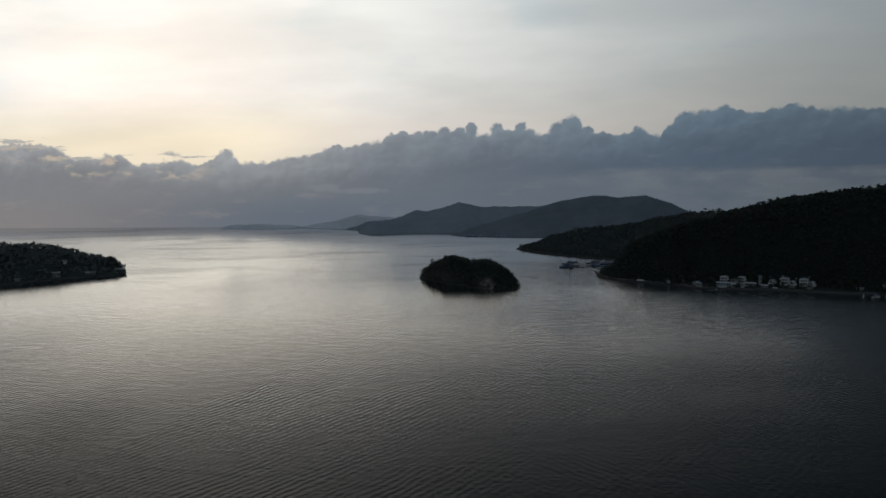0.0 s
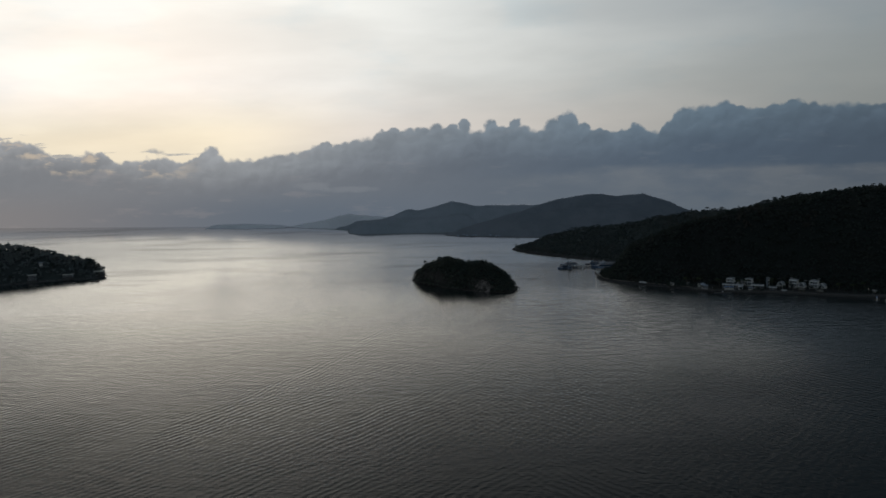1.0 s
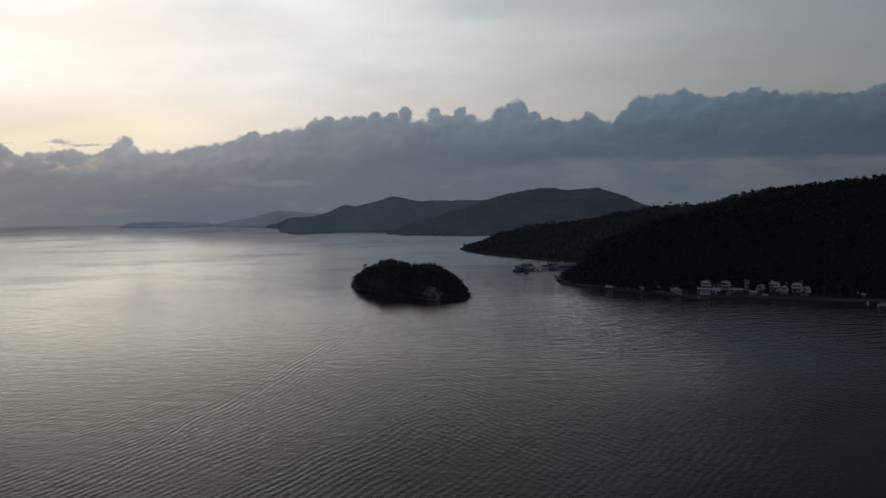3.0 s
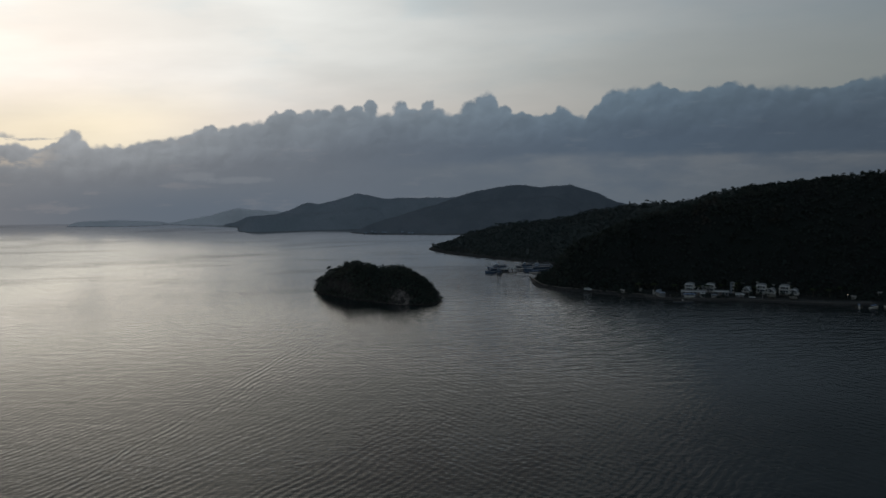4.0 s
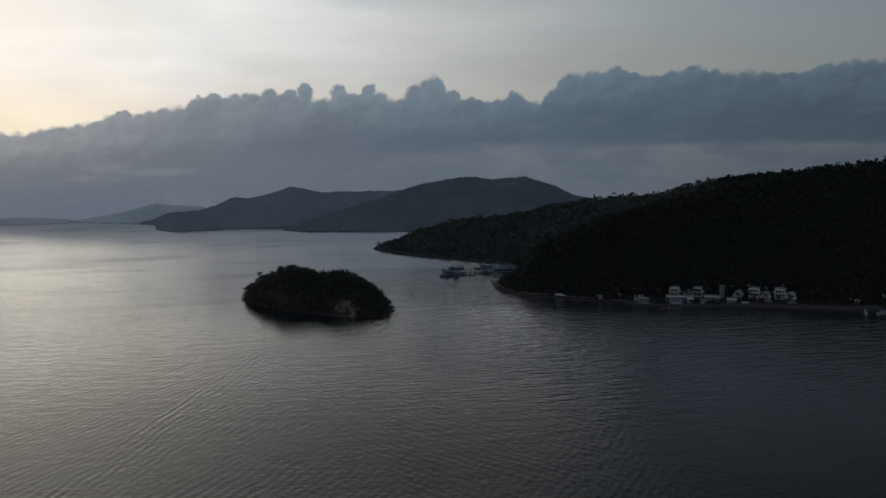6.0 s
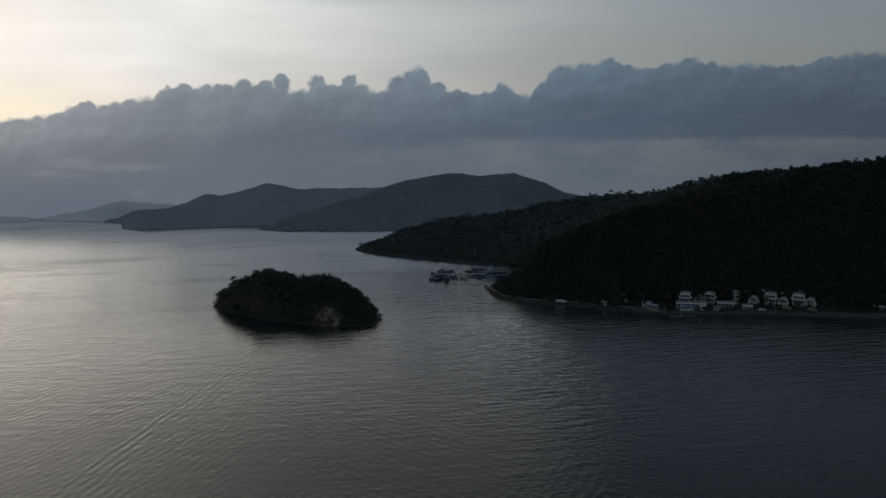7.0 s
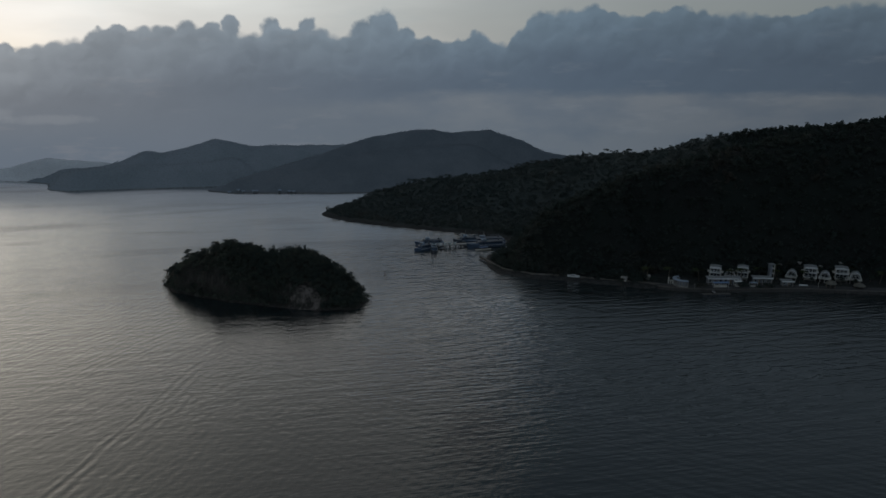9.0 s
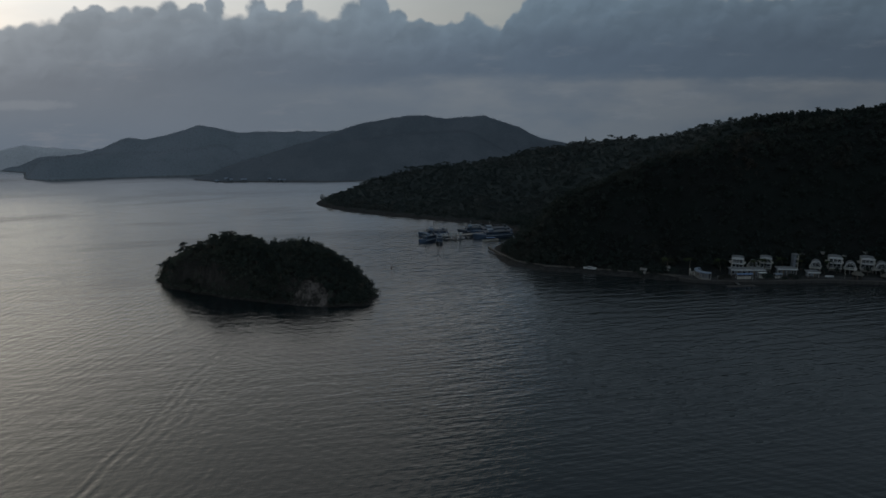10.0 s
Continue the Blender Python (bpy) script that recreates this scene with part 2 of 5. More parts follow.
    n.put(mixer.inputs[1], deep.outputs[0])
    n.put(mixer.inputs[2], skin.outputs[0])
    n.put(nodes["Material Output"].inputs["Surface"], mixer.outputs[0])
    return m


M_SEA = sea_mat()
M_NEAR = ground_mat("near_hill_ground", (0.014, 0.016, 0.015), (0.013, 0.017, 0.015), (0.052, 0.052, 0.052), haze_cover=(0.050, 0.061, 0.060))
M_ISLET = ground_mat("islet_rock", (0.026, 0.025, 0.022), (0.023, 0.026, 0.020), (0.060, 0.053, 0.048), 0.3, 0.3, (31, 601, 5.0, 8.5))
# distance haze is painted into the pale bluish base colours of these far grounds
M_FAR = ground_mat("hazed_spur_scrub", (0.160, 0.178, 0.202), (0.137, 0.157, 0.180), (0.16, 0.16, 0.16), -1.0, 0.3)
M_FAR_BACK = ground_mat("hazed_hill_scrub", (0.235, 0.262, 0.295), (0.21, 0.24, 0.268), (0.23, 0.25, 0.26), -1.0, 0.3)
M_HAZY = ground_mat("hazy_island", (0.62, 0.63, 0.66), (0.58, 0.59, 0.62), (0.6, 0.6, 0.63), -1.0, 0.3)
M_LEAF = foliage("dark_leaves", (0.038, 0.053, 0.048), (0.047, 0.057, 0.049), (0.074, 0.060, 0.050), 0.05)
# these leaf colours carry the haze over the hill's farther slopes
M_LEAF_HAZE = foliage("hazed_hill_leaves", (0.066, 0.086, 0.084), (0.076, 0.090, 0.087), (0.086, 0.083, 0.076), 0.05)
M_LEAF_ISLET = foliage("islet_leaves", (0.068, 0.086, 0.072), (0.080, 0.092, 0.072), (0.104, 0.090, 0.072), 0.12)
# headland leaves and ground are paled to paint in the haze before them
M_LEAF_HEAD = foliage("hazed_headland_leaves", (0.150, 0.175, 0.178), (0.172, 0.190, 0.185), (0.180, 0.175, 0.165), 0.05)
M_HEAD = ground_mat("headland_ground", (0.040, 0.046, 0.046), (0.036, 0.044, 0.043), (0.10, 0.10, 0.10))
# far leaves get the same haze, mixed into their colour
M_LEAF_FAR = foliage("hazed_far_leaves", (0.150, 0.170, 0.188), (0.165, 0.184, 0.202), (0.155, 0.170, 0.184), 0.03, 0.8, 1.15)
M_PALM = foliage("palm_leaves", (0.035, 0.055, 0.022), (0.05, 0.06, 0.025), (0.07, 0.06, 0.03), 0.3)
M_BARK = material("bark", (0.12, 0.10, 0.08), 0.9, (0.06, 0.05, 0.04), 1.5, 12)
M_WHITE = material("white_paint", (0.62, 0.63, 0.64), 0.6, (0.44, 0.45, 0.45), 0.6, 5, 0.1)
M_CREAM = material("cream_wall", (0.50, 0.48, 0.44), 0.75, (0.36, 0.34, 0.31), 0.5, 5, 0.15)
M_GREYC = material("grey_concrete", (0.30, 0.29, 0.28), 0.85, (0.17, 0.16, 0.15), 0.4, 4, 0.4)
M_STONE = material("sea_wall_stone", (0.065, 0.062, 0.06), 0.9, (0.032, 0.03, 0.028), 0.7, 4, 0.8, depth=0.2)
M_PAVE = material("damp_terrace_paving", (0.040, 0.040, 0.041), 0.85, (0.022, 0.022, 0.023), 0.5, 5, 0.5)
M_SAND = material("damp_sand", (0.12, 0.11, 0.10), 0.9, (0.07, 0.062, 0.055), 0.3, 8, 0.3)
M_WOOD = material("weathered_wood", (0.20, 0.16, 0.12), 0.85, (0.10, 0.08, 0.06), 1.2, 10, 0.4)
M_THATCH = material("thatch", (0.12, 0.115, 0.10), 0.95, (0.075, 0.07, 0.06), 1.0, 14, 0.9)
M_BLUE = material("blue_paint", (0.16, 0.25, 0.42), 0.5, (0.11, 0.17, 0.28), 0.8, 5, 0.1)
M_PALEBLUE = material("pale_blue_paint", (0.23, 0.28, 0.35), 0.6, (0.16, 0.20, 0.25), 0.6, 5, 0.1)
M_ROOFING = material("weathered_roofing", (0.22, 0.23, 0.24), 0.8, (0.13, 0.135, 0.14), 0.5, 5, 0.3)
M_STEEL = material("ship_steel", (0.08, 0.125, 0.20), 0.5, (0.045, 0.065, 0.10), 0.5, 4, 0.15, 0.1)
M_DARKHULL = material("dark_hull_paint", (0.06, 0.075, 0.10), 0.45, (0.035, 0.04, 0.05), 0.6, 4, 0.15)
M_METAL = material("galvanised_pole", (0.42, 0.43, 0.44), 0.4, (0.3, 0.3, 0.3), 2, 8, 0.1, 0.8)
M_BUOY = material("faded_red_paint", (0.14, 0.06, 0.05), 0.55, (0.08, 0.04, 0.04), 2, 8, 0.1)
M_SLATE = material("blue_grey_render", (0.20, 0.22, 0.25), 0.7, (0.12, 0.13, 0.15), 0.5, 4, 0.2)
M_GLASS = bpy.data.materials.new("window_glass")
M_GLASS.use_nodes = True
gb = M_GLASS.node_tree.nodes["Principled BSDF"]
gb.inputs["Base Color"].default_value = (0.02, 0.025, 0.03, 1)
gb.inputs["Roughness"].default_value = 0.06


# ---------------------------------------------------------------- mesh helpers
def part(name, bm, mat, parent=None, label="", smooth=False):
    me = bpy.data.meshes.new(name)
    bm.to_mesh(me)
    bm.free()
    me.materials.append(mat)
    if smooth:
        me.shade_smooth()
    ob = new(name, me)
    if parent:
        ob.parent = parent
    return tagged(ob, label)


def thing(name, label, category, m, group="", kind=""):
    ob = new(name)
    ob.matrix_world = m
    return tagged(ob, label, category, group, kind)


def from_arrays(name, verts, faces, mat, smooth=False):
    """One mesh from numpy vertices and faces of equal corner count."""
    me = bpy.data.meshes.new(name)
    k = faces.shape[1]
    me.vertices.add(len(verts))
    me.vertices.foreach_set("co", verts.astype(np.float32).ravel())
    me.loops.add(faces.size)
    me.loops.foreach_set("vertex_index", faces.astype(np.int32).ravel())
    me.polygons.add(len(faces))
    me.polygons.foreach_set("loop_start", np.arange(0, faces.size, k, dtype=np.int32))
    me.update(calc_edges=True)
    me.materials.append(mat)
    if smooth:
        me.shade_smooth()
    return me


def box(bm, x0, y0, z0, x1, y1, z1, bevel=0.0):
    made = bmesh.ops.create_cube(bm, size=1)["verts"]
    bmesh.ops.scale(bm, vec=(x1 - x0, y1 - y0, z1 - z0), verts=made)
    bmesh.ops.translate(bm, vec=((x0 + x1) / 2, (y0 + y1) / 2, (z0 + z1) / 2), verts=made)
    if bevel:
        edges = list({e for v in made for e in v.link_edges})
        bmesh.ops.bevel(bm, geom=edges, offset=bevel, segments=1, affect="EDGES")
    return bm


def boxed(*args, bevel=0.0):
    return box(bmesh.new(), *args, bevel=bevel)


def tube(bm, a, b, r0, r1, n=7):
    """A tapered round bar from a to b."""
    a, b = Vector(a), Vector(b)
    made = bmesh.ops.create_cone(bm, cap_ends=True, segments=n, radius1=r0, radius2=r1, depth=(b - a).length)["verts"]
    turn = (b - a).to_track_quat("Z", "Y").to_matrix().to_4x4()
    bmesh.ops.transform(bm, matrix=Matrix.Translation((a + b) / 2) @ turn, verts=made)
    return bm


def loft(bm, rings, closed=True, caps=True):
    """Faces between rings of equally many points."""
    rows = [[bm.verts.new(p) for p in ring] for ring in rings]
    n = len(rows[0])
    for a, b in zip(rows, rows[1:]):
        for i in range(n if closed else n - 1):
            bm.faces.new((a[i], a[(i + 1) % n], b[(i + 1) % n], b[i]))
    if caps:
        bm.faces.new(rows[0][::-1])
        bm.faces.new(rows[-1])
    bmesh.ops.recalc_face_normals(bm, faces=bm.faces)
    return bm


# ---------------------------------------------------------------- land
def wavy(x, y, seed, size, octaves=5):
    """Uneven relief from sums of waves in random directions, about -1 to 1."""
    rng = np.random.default_rng(seed)
    total, amp, norm = np.zeros_like(x), 1.0, 0.0
    for _ in range(octaves):
        layer = np.zeros_like(x)
        for _ in range(5):
            a, p = rng.uniform(0, 2 * np.pi, 2)
            k = 2 * np.pi / size * rng.uniform(0.7, 1.4)
            layer += np.sin(k * (x * np.cos(a) + y * np.sin(a)) + p)
        total += amp * layer / 2.5
        norm += amp
        amp, size = amp * 0.55, size * 0.48
    return total / norm


def coast_distance(x, y, poly):
    """Metres inside the coast (+) or outside it (-)."""
    p = np.array(poly, float)
    q = np.roll(p, -1, axis=0)
    inside, best = np.zeros(x.shape, bool), np.full(x.shape, 1e9)
    for (ax, ay), (bx, by) in zip(p, q):
        cross = (ay > y) != (by > y)
        with np.errstate(divide="ignore", invalid="ignore"):
            inside ^= cross & (x < (bx - ax) * (y - ay) / (by - ay + 1e-12) + ax)
        f = np.clip(((x - ax) * (bx - ax) + (y - ay) * (by - ay)) / ((bx - ax) ** 2 + (by - ay) ** 2), 0, 1)
        best = np.minimum(best, np.hypot(x - ax - f * (bx - ax), y - ay - f * (by - ay)))
    return np.where(inside, best, -best)


def step01(v):
    v = np.clip(v, 0, 1)
    return v * v * (3 - 2 * v)


class Land:
    """A piece of land: a coast, ridges of (x, y, height, half width), and how fast it rises from the shore."""

    def __init__(self, poly, ridges, rise, bump, bump_size, seed, flat=None, wobble=1.5):
        self.wobble = wobble
        self.poly, self.rise, self.bump, self.size, self.seed, self.flat = poly, rise, bump, bump_size, seed, flat
        nodes = []
        for line in ridges:
            for a, b in zip(line, line[1:]):
                n = max(int(math.hypot(b[0] - a[0], b[1] - a[1]) / 4), 1)
                nodes += [[a[k] + (b[k] - a[k]) * i / n for k in range(4)] for i in range(n)]
            nodes.append(list(line[-1]))
        self.nodes = np.array(nodes)

    def height(self, x, y):
        x, y = np.asarray(x, float), np.asarray(y, float)
        sd = coast_distance(x, y, self.poly) + self.wobble * wavy(x, y, self.seed + 7, 14, 3)
        top = np.zeros_like(x)
        for rx, ry, rz, rw in self.nodes:
            top = np.maximum(top, rz * np.exp(-((x - rx) ** 2 + (y - ry) ** 2) / rw**2))
        start = self.flat(x, y) if self.flat else 1.0
        up = step01((sd - start) / self.rise)
        z = 1.3 * step01(sd / 3.0) + top * up + self.bump * wavy(x, y, self.seed, self.size) * up
        return np.where(sd > 0, z, np.maximum(sd * 0.5, -4)), sd

    def build(self, name, label, x0, x1, y0, y1, step, mat):
        xs, ys = np.arange(x0, x1 + step, step), np.arange(y0, y1 + step, step)
        gx, gy = np.meshgrid(xs, ys)
        z, sd = self.height(gx, gy)
        verts = np.stack([gx, gy, z], -1).reshape(-1, 3)
        n = len(xs)
        i = np.arange((len(ys) - 1) * n).reshape(-1, n)[:, :-1].ravel()
        faces = np.stack([i, i + 1, i + n + 1, i + n], 1)
        faces = faces[verts[faces][:, :, 2].max(1) > -1.5]
        used, faces = np.unique(faces, return_inverse=True)
        me = from_arrays(name, verts[used], faces.reshape(-1, 4), mat, True)
        return tagged(new(name, me), label, "land", kind="structure")


# ---------------------------------------------------------------- plants
def leaf_cloud(rng, lobes, count, leaf, flat=0.0):
    """Leaf sprays: small kinked quads scattered over the skins of the given lobes (x, y, z, rx, rz)."""
    lobes = np.array(lobes, float)
    pick = rng.choice(len(lobes), count, p=lobes[:, 3] ** 2 / (lobes[:, 3] ** 2).sum())
    d = rng.normal(size=(count, 3))
    d /= np.linalg.norm(d, axis=1)[:, None]
    d *= (rng.uniform(0.25, 1.0, count) ** 0.4)[:, None]
    L = lobes[pick]
    c = L[:, :3] + d * np.stack([L[:, 3], L[:, 3], L[:, 4]], 1)
    u = rng.normal(size=(count, 3))
    u /= np.linalg.norm(u, axis=1)[:, None]
    v = np.cross(u, rng.normal(size=(count, 3)))
    v /= np.linalg.norm(v, axis=1)[:, None]
    if flat:
        u[:, 2] *= 1 - flat
        v[:, 2] *= 1 - flat
    s = leaf * rng.uniform(0.6, 1.4, (count, 1))
    quad = np.stack([c - u * s, c + v * s * 0.6, c + u * s, c - v * s * 0.6], 1)
    return quad.reshape(-1, 3)


def quads(n):
    return np.arange(4 * n).reshape(-1, 4)


def crown_lobes(rng, kind):
    """Lobes of a crown about six metres up, for a round, spreading or slender tree."""
    out = []
    if kind == "round":
        for _ in range(9):
            a, r = rng.uniform(0, 6.28), rng.uniform(0.2, 1.7)
            out.append((r * math.cos(a), r * math.sin(a), rng.uniform(2.8, 5.2) - r * 0.3, rng.uniform(0.8, 1.4), rng.uniform(0.6, 1.0)))
    elif kind == "spreading":
        for _ in range(10):
            a, r = rng.uniform(0, 6.28), rng.uniform(0.3, 2.8)
            out.append((r * math.cos(a), r * math.sin(a), 5.5 - 0.12 * r * r + rng.uniform(-0.5, 0.4), rng.uniform(0.6, 1.2), rng.uniform(0.22, 0.4)))
    else:
        for i in range(8):
            a, r = rng.uniform(0, 6.28), rng.uniform(0.1, 0.8)
            out.append((r * math.cos(a), r * math.sin(a), 2.2 + i * 0.5, rng.uniform(0.6, 0.95), rng.uniform(0.5, 0.8)))
    return out


def tree_mold(seed, kind, leaves, leaf):
    """A first tree, six metres high: forked trunk with limbs, and a crown of leaf sprays."""
    rng = np.random.default_rng(seed)
    tree = new("tree")
    lobes = crown_lobes(rng, kind)
    bm = bmesh.new()
    lean = rng.uniform(-0.35, 0.35, 2)
    fork = Vector((lean[0], lean[1], 2.3 if kind != "spreading" else 3.0))
    tube(bm, (0, 0, -0.8), fork, 0.22, 0.14, 7)
    for lx, ly, lz, lr, _ in lobes[:7]:
        mid = fork.lerp(Vector((lx, ly, lz)), 0.55) + Vector((0, 0, 0.15))
        tube(bm, fork, mid, 0.10, 0.06, 5)
        tube(bm, mid, (lx, ly, lz), 0.06, 0.02, 5)
    part("trunk", bm, M_BARK, tree)
    crown = new("crown", from_arrays("crown", leaf_cloud(rng, lobes, leaves, leaf, 0.3 if kind == "spreading" else 0.0), quads(leaves), M_LEAF))
    crown.parent = tree
    return tree


def palm_mold(seed):
    """A coconut palm, six metres high, with drooping fronds of separate leaflets."""
    rng = np.random.default_rng(seed)
    tree = new("palm_tree")
    bm = bmesh.new()
    pts = [Vector((0.5 * (t / 5) ** 2 * 1.2, 0.1 * t, t * 1.02 - 0.4)) for t in range(6)]
    for a, b in zip(pts, pts[1:]):
        tube(bm, a, b, 0.15, 0.12, 7)
    part("trunk", bm, M_BARK, tree)
    top, vs = pts[-1], []
    for i in range(13):
        a, droop = i * 2.4 + rng.uniform(-0.2, 0.2), rng.uniform(0.25, 1.1)
        for k in range(1, 10):
            s = k / 9 * 2.3
            p = top + Vector((math.cos(a) * s, math.sin(a) * s, 0.55 * s - droop * 0.42 * s * s))
            for side in (-1, 1):
                o = Vector((-math.sin(a), math.cos(a), -0.5)) * side * 0.55 * (1 - 0.5 * k / 9)
                f = Vector((math.cos(a), math.sin(a), 0)) * 0.14
                vs += [p - f, p + f, p + o + f * 1.6, p + o + f * 0.6]
    crown = new("crown", from_arrays("crown", np.array([tuple(v) for v in vs]), quads(len(vs) // 4), M_PALM))
    crown.parent = tree
    return tree


def clump_molds(seed, n, count, leaf, kinds):
    rng = np.random.default_rng(seed)
    return [leaf_cloud(rng, crown_lobes(rng, kinds[i % len(kinds)]), count, leaf) for i in range(n)]


def woods(name, label, spots, molds, mat, seed, lo, hi, sink=0.0):
    """One mesh of many trees too far off to count, on the given spots."""
    rng = np.random.default_rng(seed)
    verts = []
    for x, y, z in spots:
        v = molds[rng.integers(len(molds))]
        a, s = rng.uniform(0, 6.28), rng.uniform(lo, hi)
        c, d = math.cos(a) * s, math.sin(a) * s
        verts.append(np.stack([x + c * v[:, 0] - d * v[:, 1], y + d * v[:, 0] + c * v[:, 1], z - 0.5 + s * (rng.uniform(0.75, 1.15) * v[:, 2] - sink)], 1))
    verts = np.concatenate(verts)
    return tagged(new(name, from_arrays(name, verts, quads(len(verts) // 4), mat)), label, "trees", kind="stuff")


def scatter(land, seed, x0, x1, y0, y1, gap, inland, keep=None):
    """Spots on a jittered grid on the land, at least so far from the water."""
    rng = np.random.default_rng(seed)
    gx, gy = np.meshgrid(np.arange(x0, x1, gap), np.arange(y0, y1, gap))
    x, y = (g.ravel() + rng.uniform(-0.48, 0.48, g.size) * gap for g in (gx, gy))
    z, sd = land.height(x, y)
    ok = sd > inland
    if keep is not None:
        ok &= keep(x, y, z, sd)
    return np.stack([x, y, z], 1)[ok]


# ---------------------------------------------------------------- sea and far sky
# The rim where sea and cloud meet, all round the place.
RIM = [(-1600, 1330), (-900, 1170), (-300, 1034.5), (0, 967), (250, 911), (430, 850), (800, 690), (1350, 350),
       (1500, -500), (900, -1150), (-300, -1400), (-1500, -1000), (-2000, 100)]


def smooth_ring(pts, n):
    """A closed curve through the points."""
    out = []
    for i in range(len(pts)):
        p = [Vector(pts[(i + k) % len(pts)]) for k in (-1, 0, 1, 2)]
        for s in range(n):
            t = s / n
            out.append(0.5 * (2 * p[1] + (p[2] - p[0]) * t + (2 * p[0] - 5 * p[1] + 4 * p[2] - p[3]) * t**2 + (3 * p[1] - p[0] - 3 * p[2] + p[3]) * t**3))
    return out


rim = smooth_ring(RIM, 10)
bm = bmesh.new()
centre = Vector((0, 350, 0))
rings = [[bm.verts.new(centre.lerp(Vector((p.x, p.y, 0)), f)) for p in rim] for f in (0.05, 0.2, 0.45, 0.75, 1.004)]
bm.faces.new(rings[0])
for a, b in zip(rings, rings[1:]):
    for i in range(len(rim)):
        j = (i + 1) % len(rim)
        bm.faces.new((a[i], b[i], b[j], a[j]))
bmesh.ops.recalc_face_normals(bm, faces=bm.faces)
if sum(f.normal.z for f in bm.faces) < 0:
    bmesh.ops.reverse_faces(bm, faces=bm.faces)
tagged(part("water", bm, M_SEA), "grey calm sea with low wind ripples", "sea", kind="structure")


def cloud_mat():
    """The low cloud bank: a ragged, heaped upper edge, grey-blue body, a paler gap under its base."""
    m = bpy.data.materials.new("cloud_bank")
    m.use_nodes = True
    n = Net(m.node_tree)
    nodes = m.node_tree.nodes
    nodes.remove(nodes["Principled BSDF"])
    pos = n.place()
    x, y, z = n.xyz(pos)
    # height of the upper edge along the bank
    curve = n.add("ShaderNodeFloatCurve")
    line = curve.mapping.curves[0]
    EDGE = [(-900, 108), (-585, 112), (-542, 113), (-501, 105), (-462, 89), (-421, 95), (-383, 82), (-343, 85), (-300, 81),
            (-274, 92), (-259, 91), (-238, 80), (-190, 86), (-164, 88), (-131, 95), (-99, 98), (-75, 102), (-42, 110), (-10, 111), (20, 113),
            (45, 108), (70, 111), (94, 112), (118, 107), (145, 113), (175, 107), (206, 103), (222, 105), (240, 101), (252, 109), (267, 121), (305, 126),
            (345, 121), (370, 127), (408, 124), (450, 122), (490, 132), (900, 135)]
    # the heads of cloud that stand out of it: place along the bank, height, radius
    HEADS = [(38, 115, 7.5), (23, 109, 7.5), (5, 108, 9), (68, 109, 9.5), (95, 115, 5.5), (83, 107, 6.5), (152, 115, 11.5), (136, 108, 10.5),
             (165, 107, 8.5), (222, 102, 9.5), (207, 97, 7.5), (-43, 106, 9.5), (-59, 102, 7.5), (-121, 93, 9.5), (311, 118, 14), (271, 115, 12),
             (374, 117, 14), (346, 112, 11), (402, 116, 10), (-265, 90, 9)]
    while len(line.points) < len(EDGE):
        line.points.new(0.5, 0.5)
    for p, (ex, ez) in zip(line.points, EDGE):
        p.location = ((ex + 900) / 1800, ez / 200)
        p.handle_type = "AUTO_CLAMPED"
    curve.mapping.update()
    wob = n.noise(pos, 0.05, 5, 0.6)
    n.put(curve.inputs["Value"], n.span(n.math("ADD", x, n.math("MULTIPLY", n.math("SUBTRACT", wob, 0.5), 7.0)), -900, 900, 0, 1, False))
    edge = n.math("MULTIPLY", curve.outputs[0], 200.0)
    # round heads of cloud at three sizes
    rag = n.math("MULTIPLY", n.math("SUBTRACT", n.noise(pos, 0.10, 3, 0.5), 0.5), 3.0)
    for size, amp, middle in ((0.06, 7.0, 0.52), (0.14, 4.0, 0.50)):
        puffs = n.add("ShaderNodeTexVoronoi")
        puffs.feature = "SMOOTH_F1"
        n.put(puffs.inputs["Vector"], pos)
        puffs.inputs["Scale"].default_value = size
        puffs.inputs["Smoothness"].default_value = 0.45
        rag = n.math("ADD", rag, n.math("MULTIPLY", n.math("SUBTRACT", middle, puffs.outputs["Distance"]), amp))
    depth = n.math("SUBTRACT", n.math("ADD", edge, rag), z)
    swirl = n.add("ShaderNodeTexNoise")
    n.put(swirl.inputs["Vector"], pos)
    swirl.inputs["Scale"].default_value, swirl.inputs["Detail"].default_value = 0.07, 3.0
    sx, sy, _ = n.xyz(swirl.outputs["Color"])
    hx = n.math("ADD", x, n.math("MULTIPLY", n.math("SUBTRACT", sx, 0.5), 16.0))
    hz = n.math("ADD", n.math("ADD", z, 1.0), n.math("MULTIPLY", n.math("SUBTRACT", sy, 0.5), 13.0))
    lumps = n.math("MULTIPLY", rag, 0.45)
    for cx, cz, size in HEADS:
        ax, az = n.math("SUBTRACT", hx, cx), n.math("MAXIMUM", n.math("SUBTRACT", hz, cz), n.math("MULTIPLY", n.math("SUBTRACT", hz, cz), 0.45))
        away = n.math("SQRT", n.math("ADD", n.math("MULTIPLY", ax, ax), n.math("MULTIPLY", az, az)))
        depth = n.math("SMOOTH_MAX", depth, n.math("ADD", n.math("SUBTRACT", size, away), lumps), 3.0)
    soft = n.noise(pos, 0.02, 2, 0.5)
    solid = n.span(depth, n.span(soft, 0.35, 0.65, -1.2, -2.2), n.span(soft, 0.35, 0.65, 1.8, 3.6))
